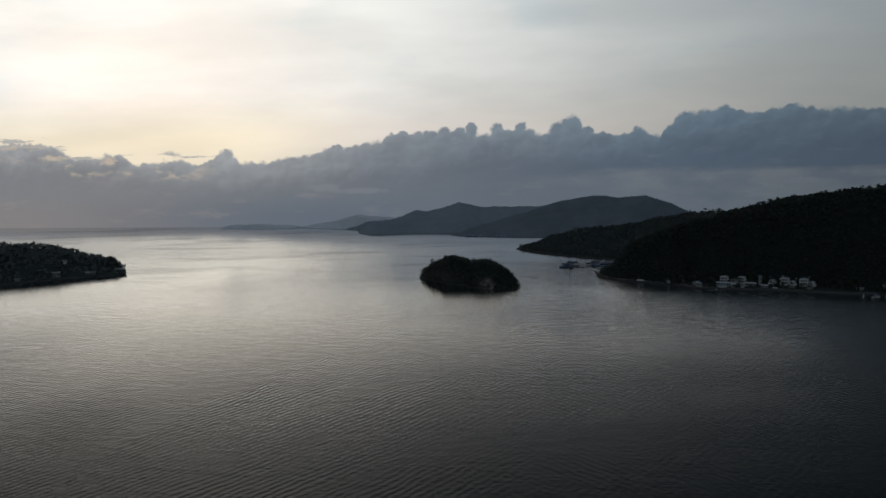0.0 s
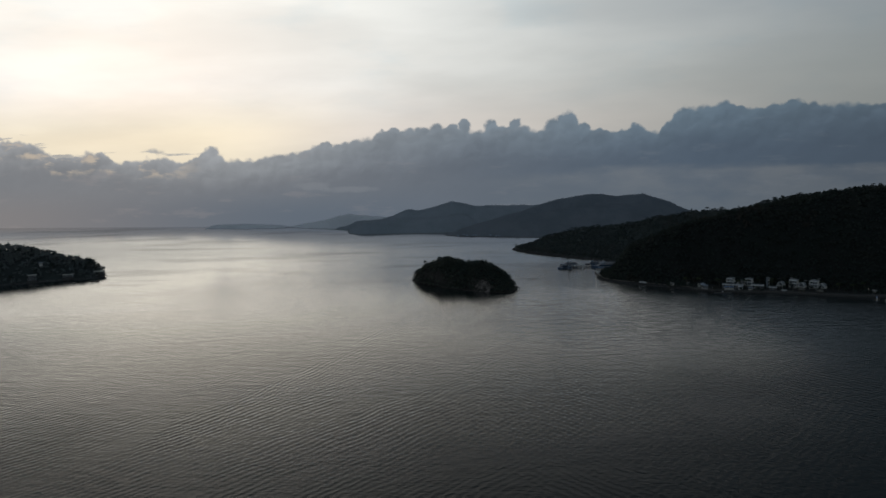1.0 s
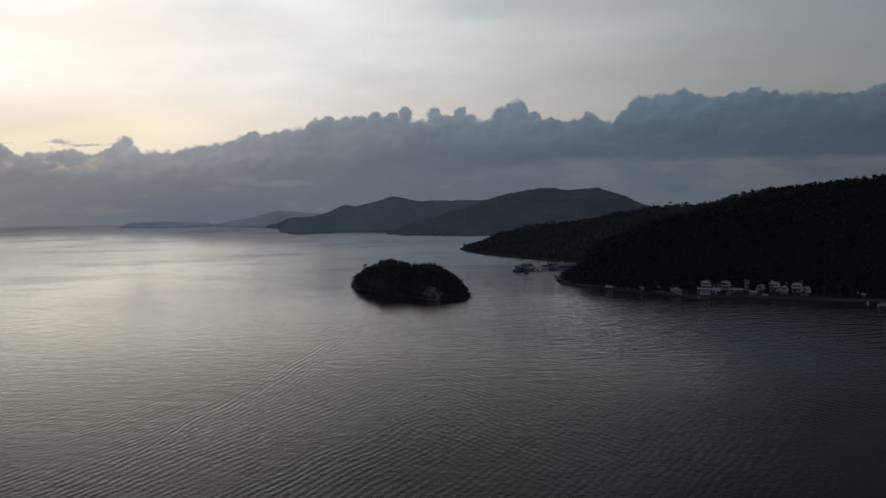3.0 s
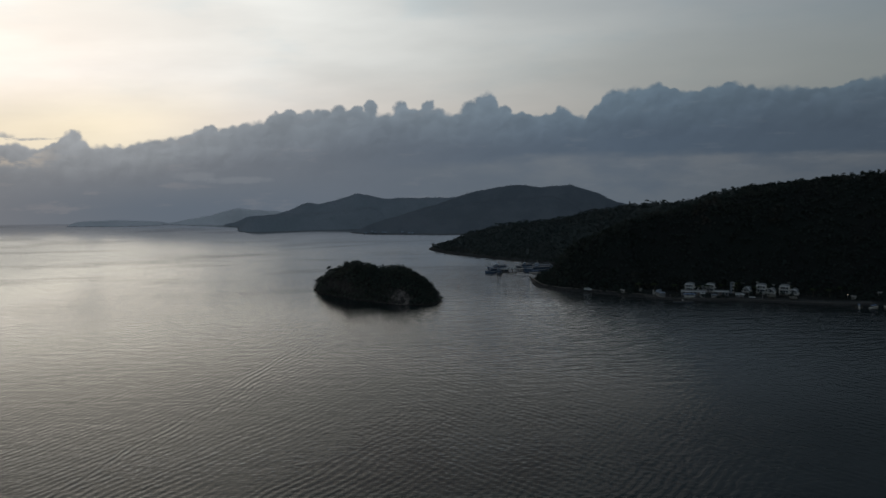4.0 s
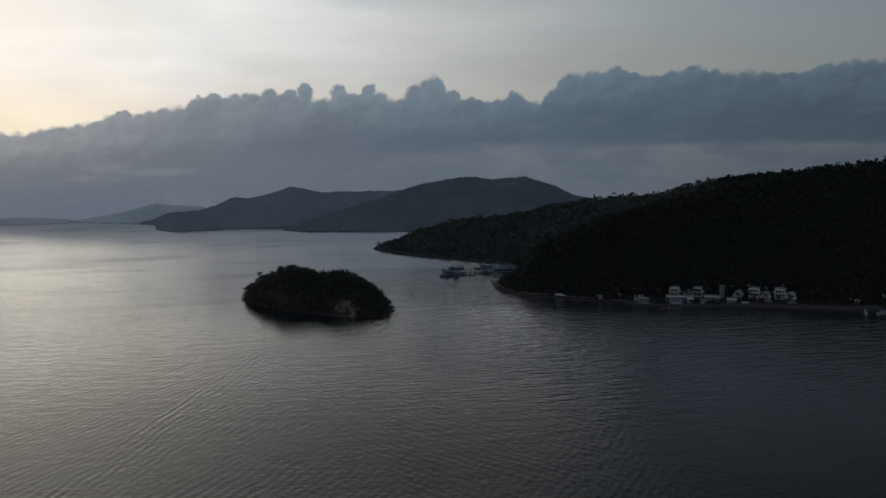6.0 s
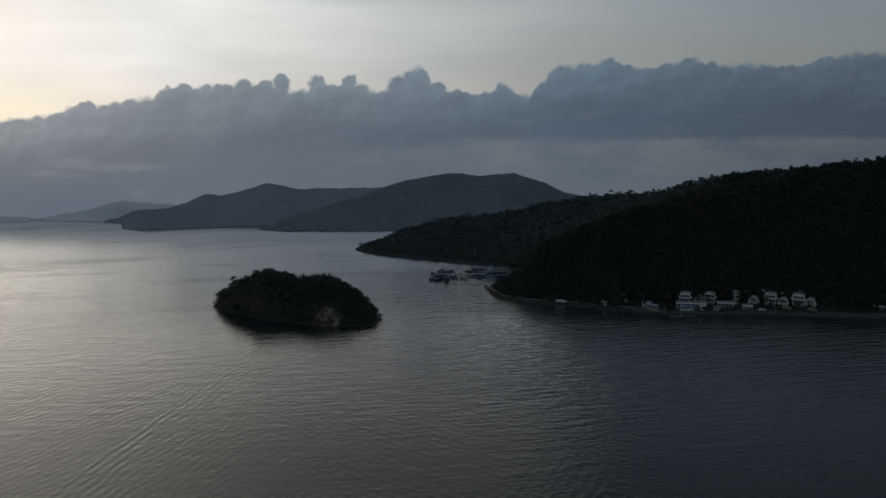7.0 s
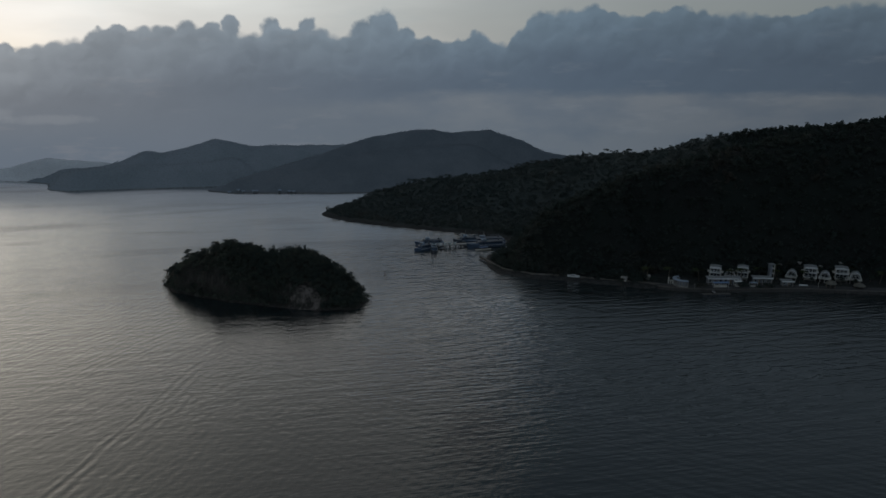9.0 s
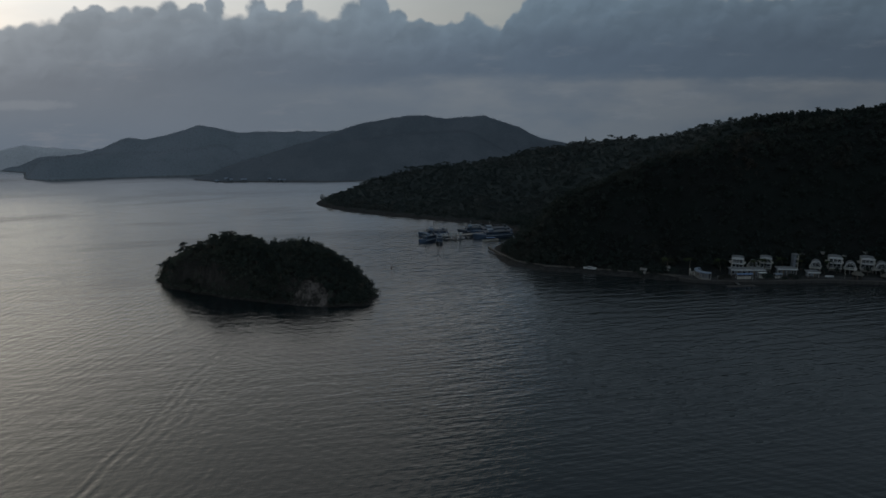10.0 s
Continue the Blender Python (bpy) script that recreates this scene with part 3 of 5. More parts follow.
    # flat torn-off scraps above the bank below the sun
    scrap = n.span(n.noise(n.mapped(pos, (0.3, 0.3, 2.2), 0, (3, 0, 9)), 0.05, 4, 0.55), 0.56, 0.64)
    scrap = n.math("MULTIPLY", scrap, n.math("MULTIPLY", n.span(depth, -13, -6, 0.0, 0.8), n.span(x, -300, -220, 1.0, 0.0)))
    solid = n.math("MAXIMUM", solid, scrap)
    # body: paler towards the top, darker and bluer towards the flat base
    right = n.span(x, -420, 330)
    body = n.mix(right, (0.205, 0.213, 0.228), (0.080, 0.110, 0.150))
    light = n.mix(right, (0.350, 0.360, 0.372), (0.128, 0.178, 0.226))
    heap = n.noise(n.mapped(pos, (1, 1, 1.7)), 0.022, 5, 0.5)
    # heaps lit from above, each with its own shaded underside
    relief = None
    bend = n.add("ShaderNodeTexNoise")
    n.put(bend.inputs["Vector"], pos)
    bend.inputs["Scale"].default_value, bend.inputs["Detail"].default_value = 0.06, 4.0
    warp = n.add("ShaderNodeVectorMath")
    warp.operation = "MULTIPLY_ADD"
    n.put(warp.inputs[0], bend.outputs["Color"])
    warp.inputs[1].default_value = (22, 22, 22)
    n.put(warp.inputs[2], pos)
    for size, drop, weight in ((0.03, 5.5, 1.0), (0.075, 2.6, 0.6)):
        pair = []
        for k in (0, 1):
            cell = n.add("ShaderNodeTexVoronoi")
            cell.feature = "SMOOTH_F1"
            n.put(cell.inputs["Vector"], n.mapped(warp.outputs[0], (1, 0.3, 1.35), 0, (-drop * 0.7 * k, 0, drop * k)))
            cell.inputs["Scale"].default_value, cell.inputs["Smoothness"].default_value = size, 0.55
            pair.append(cell.outputs["Distance"])
        d = n.math("MULTIPLY", n.math("SUBTRACT", pair[1], pair[0]), weight)
        relief = d if relief is None else n.math("ADD", relief, d)
    crown = n.math("ADD", n.span(x, -520, -280, 112.0, 86.0), n.math("ADD", n.span(x, -240, 40, 0.0, 25.0), n.span(x, 150, 420, 0.0, 19.0)))
    below = n.math("SUBTRACT", n.math("ADD", crown, n.math("MULTIPLY", n.math("SUBTRACT", heap, 0.5), 26.0)), z)
    lit = n.math("ADD", n.span(below, -4, 46, 0.85, 0.0), n.span(depth, -1, 9, 0.3, 0.0))
    c = n.mix(n.math("MINIMUM", lit, 1.0), body, light)
    shade = n.math("ADD", 1.0, n.math("MULTIPLY", n.span(relief, -0.3, 0.3, -0.13, 0.13, False), n.span(below, 8, 55, 1.0, 0.2)))
    c = n.mix(1.0, c, shade, "MULTIPLY")
    # warm breaks below the sun where the evening light comes through
    breaks = n.span(n.noise(n.mapped(pos, (0.5, 0.5, 1.5), 0, (7, 0, 2)), 0.045, 4, 0.55), 0.46, 0.60)
    breaks = n.math("MULTIPLY", breaks, n.math("MULTIPLY", n.span(depth, 1, 6), n.span(depth, 16, 27, 1.0, 0.0)))
    breaks = n.math("MULTIPLY", breaks, n.math("MULTIPLY", n.span(x, -620, -560), n.span(x, -350, -270, 1.0, 0.0)))
    c = n.mix(n.math("MULTIPLY", breaks, 0.75), c, (0.56, 0.47, 0.37))
    # paler air below the ragged base on one side, purple-grey haze low over the sea on the other
    base = n.math("ADD", n.span(x, 40, 260, 56.0, 66.0), n.math("MULTIPLY", n.math("SUBTRACT", n.noise(n.mapped(pos, (0.6, 0.6, 2)), 0.03, 5, 0.6), 0.5), 16.0))
    gap = n.math("MULTIPLY", n.span(n.math("SUBTRACT", base, z), -2.0, 9.0), n.span(x, -10, 190))
    gap = n.math("MULTIPLY", gap, n.span(n.noise(n.mapped(pos, (0.5, 0.5, 1.3), 0, (1, 0, 4)), 0.025, 4, 0.55), 0.3, 0.6, 0.45, 1.0))
    c = n.mix(gap, c, n.mix(n.span(z, 20, 62), (0.118, 0.142, 0.170), (0.142, 0.163, 0.188)))
    low = n.math("MULTIPLY", n.span(z, 10, 60, 1.0, 0.0), n.span(x, -60, 120, 1.0, 0.0))
    c = n.mix(low, c, n.mix(n.span(x, -600, -130), (0.222, 0.212, 0.214), (0.120, 0.146, 0.182)))
    # the bank thickens towards the land
    c = n.mix(1.0, c, n.span(x, 190, 560, 1.0, 0.72), "MULTIPLY")
    # a pale scrap of lower cloud and faint wisps
    fret = n.math("MULTIPLY", n.math("SUBTRACT", n.noise(pos, 0.09, 5, 0.6), 0.5), 1.7)
    for cx, cz, wx, wz in ((-143, 48, 24, 6), (-98, 43.5, 40, 4.5)):
        ex, ez = n.math("DIVIDE", n.math("SUBTRACT", x, cx), wx), n.math("DIVIDE", n.math("SUBTRACT", z, cz), wz)
        rr = n.math("ADD", n.math("ADD", n.math("MULTIPLY", ex, ex), n.math("MULTIPLY", ez, ez)), fret)
        c = n.mix(n.span(rr, 0.0, 1.1, 0.24, 0.0), c, (0.27, 0.285, 0.305))
    wisps = n.span(n.noise(n.mapped(pos, (0.35, 0.35, 1.6)), 0.045, 5, 0.6), 0.56, 0.72)
    c = n.mix(n.math("MULTIPLY", wisps, 0.14), c, n.mix(right, (0.40, 0.34, 0.32), (0.20, 0.22, 0.245)))
    glow = n.add("ShaderNodeEmission")
    n.put(glow.inputs["Color"], c)
    clear = n.add("ShaderNodeBsdfTransparent")
    mixer = n.add("ShaderNodeMixShader")
    n.put(mixer.inputs[0], solid)
    n.put(mixer.inputs[1], clear.outputs[0])
    n.put(mixer.inputs[2], glow.outputs[0])
    n.put(nodes["Material Output"].inputs["Surface"], mixer.outputs[0])
    return m


bm = bmesh.new()
loft(bm, [[(p.x, p.y, z) for p in rim] for z in (-6, 70, 170)], caps=False)
tagged(part("backdrop", bm, cloud_mat()), "bank of grey-blue clouds over the horizon", "clouds", kind="structure")


# ---------------------------------------------------------------- land masses
def village_flat(x, y):
    return 3.0 + 13.0 * step01((x - 172) / 12) * step01((290 - x) / 25)


near = Land(
    [(70, 783), (73, 768), (84, 752), (96, 740), (108, 729), (125, 714), (142, 700), (150, 684), (142, 667), (127, 655), (121, 640),
     (121, 624), (132, 612), (144, 605), (157, 595), (170, 586), (181, 579), (192, 573), (204, 569), (216, 566), (230, 562), (250, 552),
     (272, 542), (300, 536), (380, 518), (520, 470), (760, 380), (1000, 300), (1000, 640), (600, 790), (330, 850), (150, 838), (95, 812)],
    [
        [(84, 792, 2, 14), (90, 797, 4, 22), (122, 790, 10, 30), (156, 785, 15, 34), (190, 775, 20, 36), (216, 767, 26, 38), (247, 742, 32, 42),
         (273, 716, 38, 44), (289, 694, 46, 46), (315, 682, 51, 50), (360, 665, 54, 60), (450, 640, 62, 80), (600, 600, 70, 110)],
        [(130, 640, 6, 14), (138, 635, 14, 18), (150, 631, 22, 22), (160, 627, 28, 25), (186, 620, 39, 30), (214, 616, 47, 32), (245, 613, 53, 34),
         (277, 609, 58.8, 35), (297, 601, 62, 38), (323, 591, 65.5, 40), (380, 572, 68, 46), (480, 535, 74, 60), (700, 470, 82, 80)],
    ],
    24, 2.2, 45, 11, village_flat)
islet = Land(
    [(-20.5, 652), (-16, 639), (-7, 629.5), (4, 619), (16, 609.5), (27, 602), (39.5, 595.8), (50, 593.8), (58, 604), (52, 636), (30, 652), (5, 665), (-13, 667)],
    [[(-16.5, 649, 4, 9), (-10, 645, 6.6, 14), (-1, 640, 12.3, 18), (7, 637, 16, 21), (15, 633, 14.5, 18), (21, 630, 12.5, 16), (26, 627, 14.2, 17), (32, 624, 14.8, 18),
      (39, 619, 11, 15), (46, 614, 6.6, 12), (53, 608, 3.0, 9)]],
    3.5, 1.2, 12, 23, None, 0.6)
head = Land(
    [(-279, 713), (-284, 716), (-290, 735), (-340, 775), (-450, 800), (-900, 820), (-900, 560), (-600, 600), (-450, 650), (-400, 672), (-377, 682), (-354, 692),
     (-329, 702), (-300, 705)],
    [[(-287, 716, 3.8, 9), (-292, 718, 6.5, 13), (-303, 720, 9.8, 17), (-317, 721, 12.3, 20), (-334, 722, 16.8, 22), (-348, 720, 21.8, 24), (-364, 720, 24.3, 27), (-392, 717, 25.8, 30),
      (-500, 705, 32, 45), (-700, 690, 36, 70)]],
    8, 1.2, 30, 31)
far = Land(
    [(-95, 921), (-80, 910), (-52, 908), (2, 902), (40, 897), (130, 890), (200, 905), (190, 928), (100, 944), (-50, 978), (-116, 969), (-114, 963), (-99, 951)],
    [
        [(-110, 962, 2.5, 8), (-100, 955, 5.5, 11), (-87, 950, 8.8, 15), (-60, 948, 11, 20), (-49, 947, 13, 22), (-30, 944, 21, 22), (-18, 945, 19.5, 22), (3, 942, 23, 24),
         (21, 939, 29, 26), (44, 935, 23.5, 26), (74, 929, 24, 28), (115, 921, 23, 30), (150, 918, 22, 28)],
        [(-90, 920, 6, 9), (-82, 923, 10.5, 13), (-72, 925, 12, 15), (-60, 926, 11.3, 17), (-35, 930, 13, 18), (-10, 925, 13, 20), (30, 915, 17, 22)],
    ],
    9, 0.8, 40, 43, None, 0.8)
spur = Land(
    [(9, 888), (12, 882), (27, 869), (58, 860), (95, 848), (150, 836), (300, 825), (430, 790), (430, 846), (252, 905), (190, 922), (120, 921), (60, 903), (25, 893)],
    [
        [(14, 884, 2.5, 9), (28, 882, 5.5, 13), (50, 886, 10, 17), (80, 893, 17, 20), (110, 901, 24, 22), (128, 908, 29, 24), (146, 914, 32.5, 25), (166, 910, 34.8, 26),
         (182, 907, 35, 24), (197, 904, 31.8, 22), (225, 898, 34.2, 24), (248, 893, 26, 22), (266, 890, 17, 22), (310, 880, 8, 22)],
        [(60, 881, 8.5, 20), (100, 886, 16, 28), (140, 889, 22, 32), (200, 885, 25, 36)],
    ],
    9, 0.8, 36, 47, None, 0.8)
isle_a = Land([(-178, 986), (-172, 1001), (-190, 1005), (-235, 1015), (-275, 1024), (-278, 1008), (-225, 992)],
              [[(-180, 996, 2, 8), (-192, 998, 2.5, 14), (-228, 1005, 4, 18), (-262, 1013, 3, 12)]], 6.0, 0.3, 18, 51, None, 0.5)
isle_b = Land([(-182, 998), (-150, 978), (-105, 962), (-30, 945), (-30, 968), (-110, 988), (-160, 999)],
              [[(-172, 996, 2, 8), (-150, 990, 4, 14), (-126, 983, 8, 14), (-112, 979, 12, 16), (-99, 976, 15, 17), (-85, 973, 13.5, 17), (-60, 965, 11, 18)]], 8, 0.4, 22, 53, None, 0.5)

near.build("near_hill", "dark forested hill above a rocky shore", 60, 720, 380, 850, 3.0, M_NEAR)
islet.build("islet_ground", "steep limestone islet with bare rock at the waterline", -30, 68, 584, 674, 0.8, M_ISLET)
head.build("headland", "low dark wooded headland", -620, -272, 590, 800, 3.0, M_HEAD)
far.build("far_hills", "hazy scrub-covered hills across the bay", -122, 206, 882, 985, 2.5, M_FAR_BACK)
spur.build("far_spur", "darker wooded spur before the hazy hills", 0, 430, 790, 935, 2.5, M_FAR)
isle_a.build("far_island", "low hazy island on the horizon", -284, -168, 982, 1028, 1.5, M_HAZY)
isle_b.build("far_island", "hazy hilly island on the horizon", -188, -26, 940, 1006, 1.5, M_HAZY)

# ---------------------------------------------------------------- woods
ROUND, SPREAD, SLIM = "round", "spreading", "slim"
hill_molds = clump_molds(5, 12, 110, 0.55, (ROUND,))
bush_molds = clump_molds(6, 6, 70, 0.34, (ROUND,))
far_molds = clump_molds(7, 6, 9, 0.95, (ROUND, ROUND, SPREAD))


CREST = [(60, 796), (122, 790), (156, 785), (190, 775), (216, 767), (247, 742), (273, 716), (289, 694), (315, 682), (380, 660)]


def in_view(x, y, z, sd):
    """On the sides of the hill that face the bay, up to just behind its back crest."""
    return (sd > village_flat(x, y) + 1.0) & (y < np.interp(x, *zip(*CREST)) + 9)


def off_scar(x, y, z, sd):
    d = np.hypot((x - 31) / 6.5, (y - 601) / 5.5)
    return (d > 1.0) & ((np.hypot((x - 20) / 3.0, (y - 606) / 2.5)) > 1.0)


spots = scatter(near, 61, 70, 375, 480, 830, 2.8, 2.0, in_view)
back = (spots[:, 1] > 690) | (spots[:, 1] - 0.35 * spots[:, 0] > 600)
woods("forest", "dense dark tropical forest covering the hill", spots[~back], hill_molds, M_LEAF, 62, 0.42, 0.92, 1.6)
fine_molds = clump_molds(15, 10, 120, 0.42, (ROUND, ROUND, SPREAD))
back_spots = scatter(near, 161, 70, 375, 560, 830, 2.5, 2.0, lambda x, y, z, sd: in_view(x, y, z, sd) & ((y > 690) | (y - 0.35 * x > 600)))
woods("back_forest", "paler forest on the hill's farther slopes, haze painted into its leaves", back_spots, fine_molds, M_LEAF_HAZE, 82, 0.34, 0.82, 1.5)
steep = scatter(near, 77, 110, 420, 500, 700, 2.4, 2.0, lambda x, y, z, sd: (sd > village_flat(x, y) + 1.0) & (sd < village_flat(x, y) + 27))
woods("slope_forest", "dark trees and scrub on the steep slope above the shore", steep, bush_molds, M_LEAF, 78, 0.5, 0.85)
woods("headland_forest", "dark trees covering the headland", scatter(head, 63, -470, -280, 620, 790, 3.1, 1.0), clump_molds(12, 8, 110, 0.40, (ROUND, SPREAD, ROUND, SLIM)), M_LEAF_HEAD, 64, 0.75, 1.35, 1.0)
woods("islet_undergrowth", "dark shrubs and creepers clinging to the islet", scatter(islet, 65, -28, 66, 586, 670, 1.35, 0.1, off_scar), bush_molds, M_LEAF_ISLET, 66, 0.3, 0.66)
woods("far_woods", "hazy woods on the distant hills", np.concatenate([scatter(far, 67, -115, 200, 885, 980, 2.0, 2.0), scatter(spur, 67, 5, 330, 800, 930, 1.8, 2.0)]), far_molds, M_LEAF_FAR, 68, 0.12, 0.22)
woods("shore_scrub", "low dark scrub along the rocky shore", scatter(near, 69, 75, 300, 535, 790, 3.4, 1.6, lambda x, y, z, sd: (sd < 9) & (sd < village_flat(x, y) + 3) & ((x < 176) | (x > 268))), bush_molds, M_LEAF, 70, 0.4, 0.75)

# single trees whose crowns stand out against water and sky
molds = [tree_mold(100 + i, k, 620, 0.23) for i, k in enumerate((ROUND, SPREAD, ROUND, SPREAD, SLIM))]
TEXT = {ROUND: "dark broadleaf tree with a rounded crown", SPREAD: "thin tree with a flat spreading crown", SLIM: "slender dark tree with a narrow crown"}
KINDS = (ROUND, SPREAD, ROUND, SPREAD, SLIM)
for mold, k in zip(molds, KINDS):
    tagged(mold, TEXT[k], "tree")


def plant(spots, seed, lo, hi, where, group, weights):
    rng = np.random.default_rng(seed)
    for x, y, z in spots:
        mold = molds[rng.choice(5, p=weights)]
        s = rng.uniform(lo, hi)
        t = copy_thing(mold, pose(x, y, z, 0, 0, rng.uniform(0, 360)) @ Matrix.Diagonal((s, s, s * rng.uniform(0.85, 1.15), 1)))
        tagged(t, TEXT[KINDS[molds.index(mold)]] + where, group=group)


def thin_right(x, y, z, sd):
    return off_scar(x, y, z, sd) & ((x < 20) | ((x * 7 + y * 3) % 5 < 1.6))


cliff = scatter(islet, 83, -28, 66, 586, 670, 0.75, 0.0, lambda x, y, z, sd: off_scar(x, y, z, sd) & (sd < 4.5) & (z > 0.9))
woods("islet_creepers", "dark creepers and scrub hanging down the islet's cliff", cliff, clump_molds(9, 5, 34, 0.3, (ROUND,)), M_LEAF_ISLET, 84, 0.16, 0.32)
canopy = scatter(islet, 79, 16, 54, 592, 660, 2.3, 0.6, off_scar)
woods("islet_canopy", "dense smooth canopy of dark trees on the islet", canopy, clump_molds(8, 5, 170, 0.24, (ROUND,)), M_LEAF, 80, 0.5, 0.8)
plant([(53.0, 602.0, 1.6), (54.6, 604.5, 1.4), (52.2, 606.5, 2.2)], 94, 0.75, 0.95, " at the islet tip", "trees on the islet", (0.6, 0.0, 0.4, 0.0, 0.0))
plant([(-17.8, 650.5, 3.0), (-16.0, 647.0, 3.4)], 95, 0.55, 0.7, " at the islet's cliff", "trees on the islet", (0.0, 0.6, 0.0, 0.4, 0.0))
plant(scatter(islet, 71, -26, 64, 588, 668, 4.0, 1.0, thin_right), 72, 0.45, 0.78, " on the rocky islet", "trees on the islet", (0.34, 0.22, 0.28, 0.1, 0.06))
rng = np.random.default_rng(73)
ridge_spots = []
for line, k in ((near.nodes, 30),):
    for nx, ny, nz, _ in line[rng.choice(len(line), k, replace=False)]:
        if 80 < nx < 420:
            jx, jy = nx + rng.uniform(-6, 6), ny + rng.uniform(-6, 6)
            ridge_spots.append((jx, jy, float(near.height(np.array([jx]), np.array([jy]))[0][0]) - 0.5))
plant(ridge_spots, 74, 0.4, 0.62, " on the hill crest", "trees on the hill crest", (0.5, 0.08, 0.42, 0.0, 0.0))
plant([(-290.5, 716.5, 5.0), (-294, 715.5, 6.0), (-299, 715, 6.5), (-303, 717, 9.0), (-309, 714, 7.0)], 96, 1.0, 1.35, " at the headland tip", "trees on the headland", (0.4, 0.2, 0.4, 0.0, 0.0))
plant(scatter(head, 75, -400, -280, 690, 735, 9, 3), 76, 0.75, 1.25, " on the headland", "trees on the headland", (0.35, 0.2, 0.3, 0.1, 0.05))


for mold in molds:
    mold.matrix_world = pose(0, 0, 0)
# the first trees take places of their own on the hill crest
for mold, (mx, my) in zip(molds, ((262, 722), (300, 690), (284, 606), (310, 598), (232, 756))):
    mold.matrix_world = pose(mx, my, float(near.height(np.array([mx * 1.0]), np.array([my * 1.0]))[0][0]), 0, 0, mx) @ Matrix.Diagonal((0.55, 0.55, 0.55, 1))
    tagged(mold, TEXT[KINDS[molds.index(mold)]] + " on the hill crest", group="trees on the hill crest")


def ground_at(x, y):
    return max(float(near.height(np.array([float(x)]), np.array([float(y)]))[0][0]), 0.0)


# ---------------------------------------------------------------- village on the shore
def window(name, parent, x0, x1, z0, z1, y, glass=True):
    """A pane in a frame on a wall that faces -y."""
    fr = bmesh.new()
    t = 0.08
    for a in ((x0, z0, x1, z0 + t), (x0, z1 - t, x1, z1), (x0, z0 + t, x0 + t, z1 - t), (x1 - t, z0 + t, x1, z1 - t)):
        box(fr, a[0], y - 0.07, a[1], a[2], y + 0.02, a[3])
    frame_ob = part(name, fr, M_WHITE, parent)
    part("pane", boxed(x0 + t, y - 0.03, z0 + t, x1 - t, y - 0.005, z1 - t), M_GLASS, frame_ob)


def rail(parent, x0, x1, y, z):
    bm = bmesh.new()
    box(bm, x0, y - 0.04, z + 0.92, x1, y + 0.04, z + 1.0)
    box(bm, x0, y - 0.03, z + 0.45, x1, y + 0.03, z + 0.5)
    n = max(int((x1 - x0) / 0.9), 2)
    for i in range(n + 1):
        px = x0 + (x1 - x0) * i / n
        box(bm, px - 0.04, y - 0.04, z, px + 0.04, y + 0.04, z + 0.95)
    part("railing", bm, M_WHITE, parent)


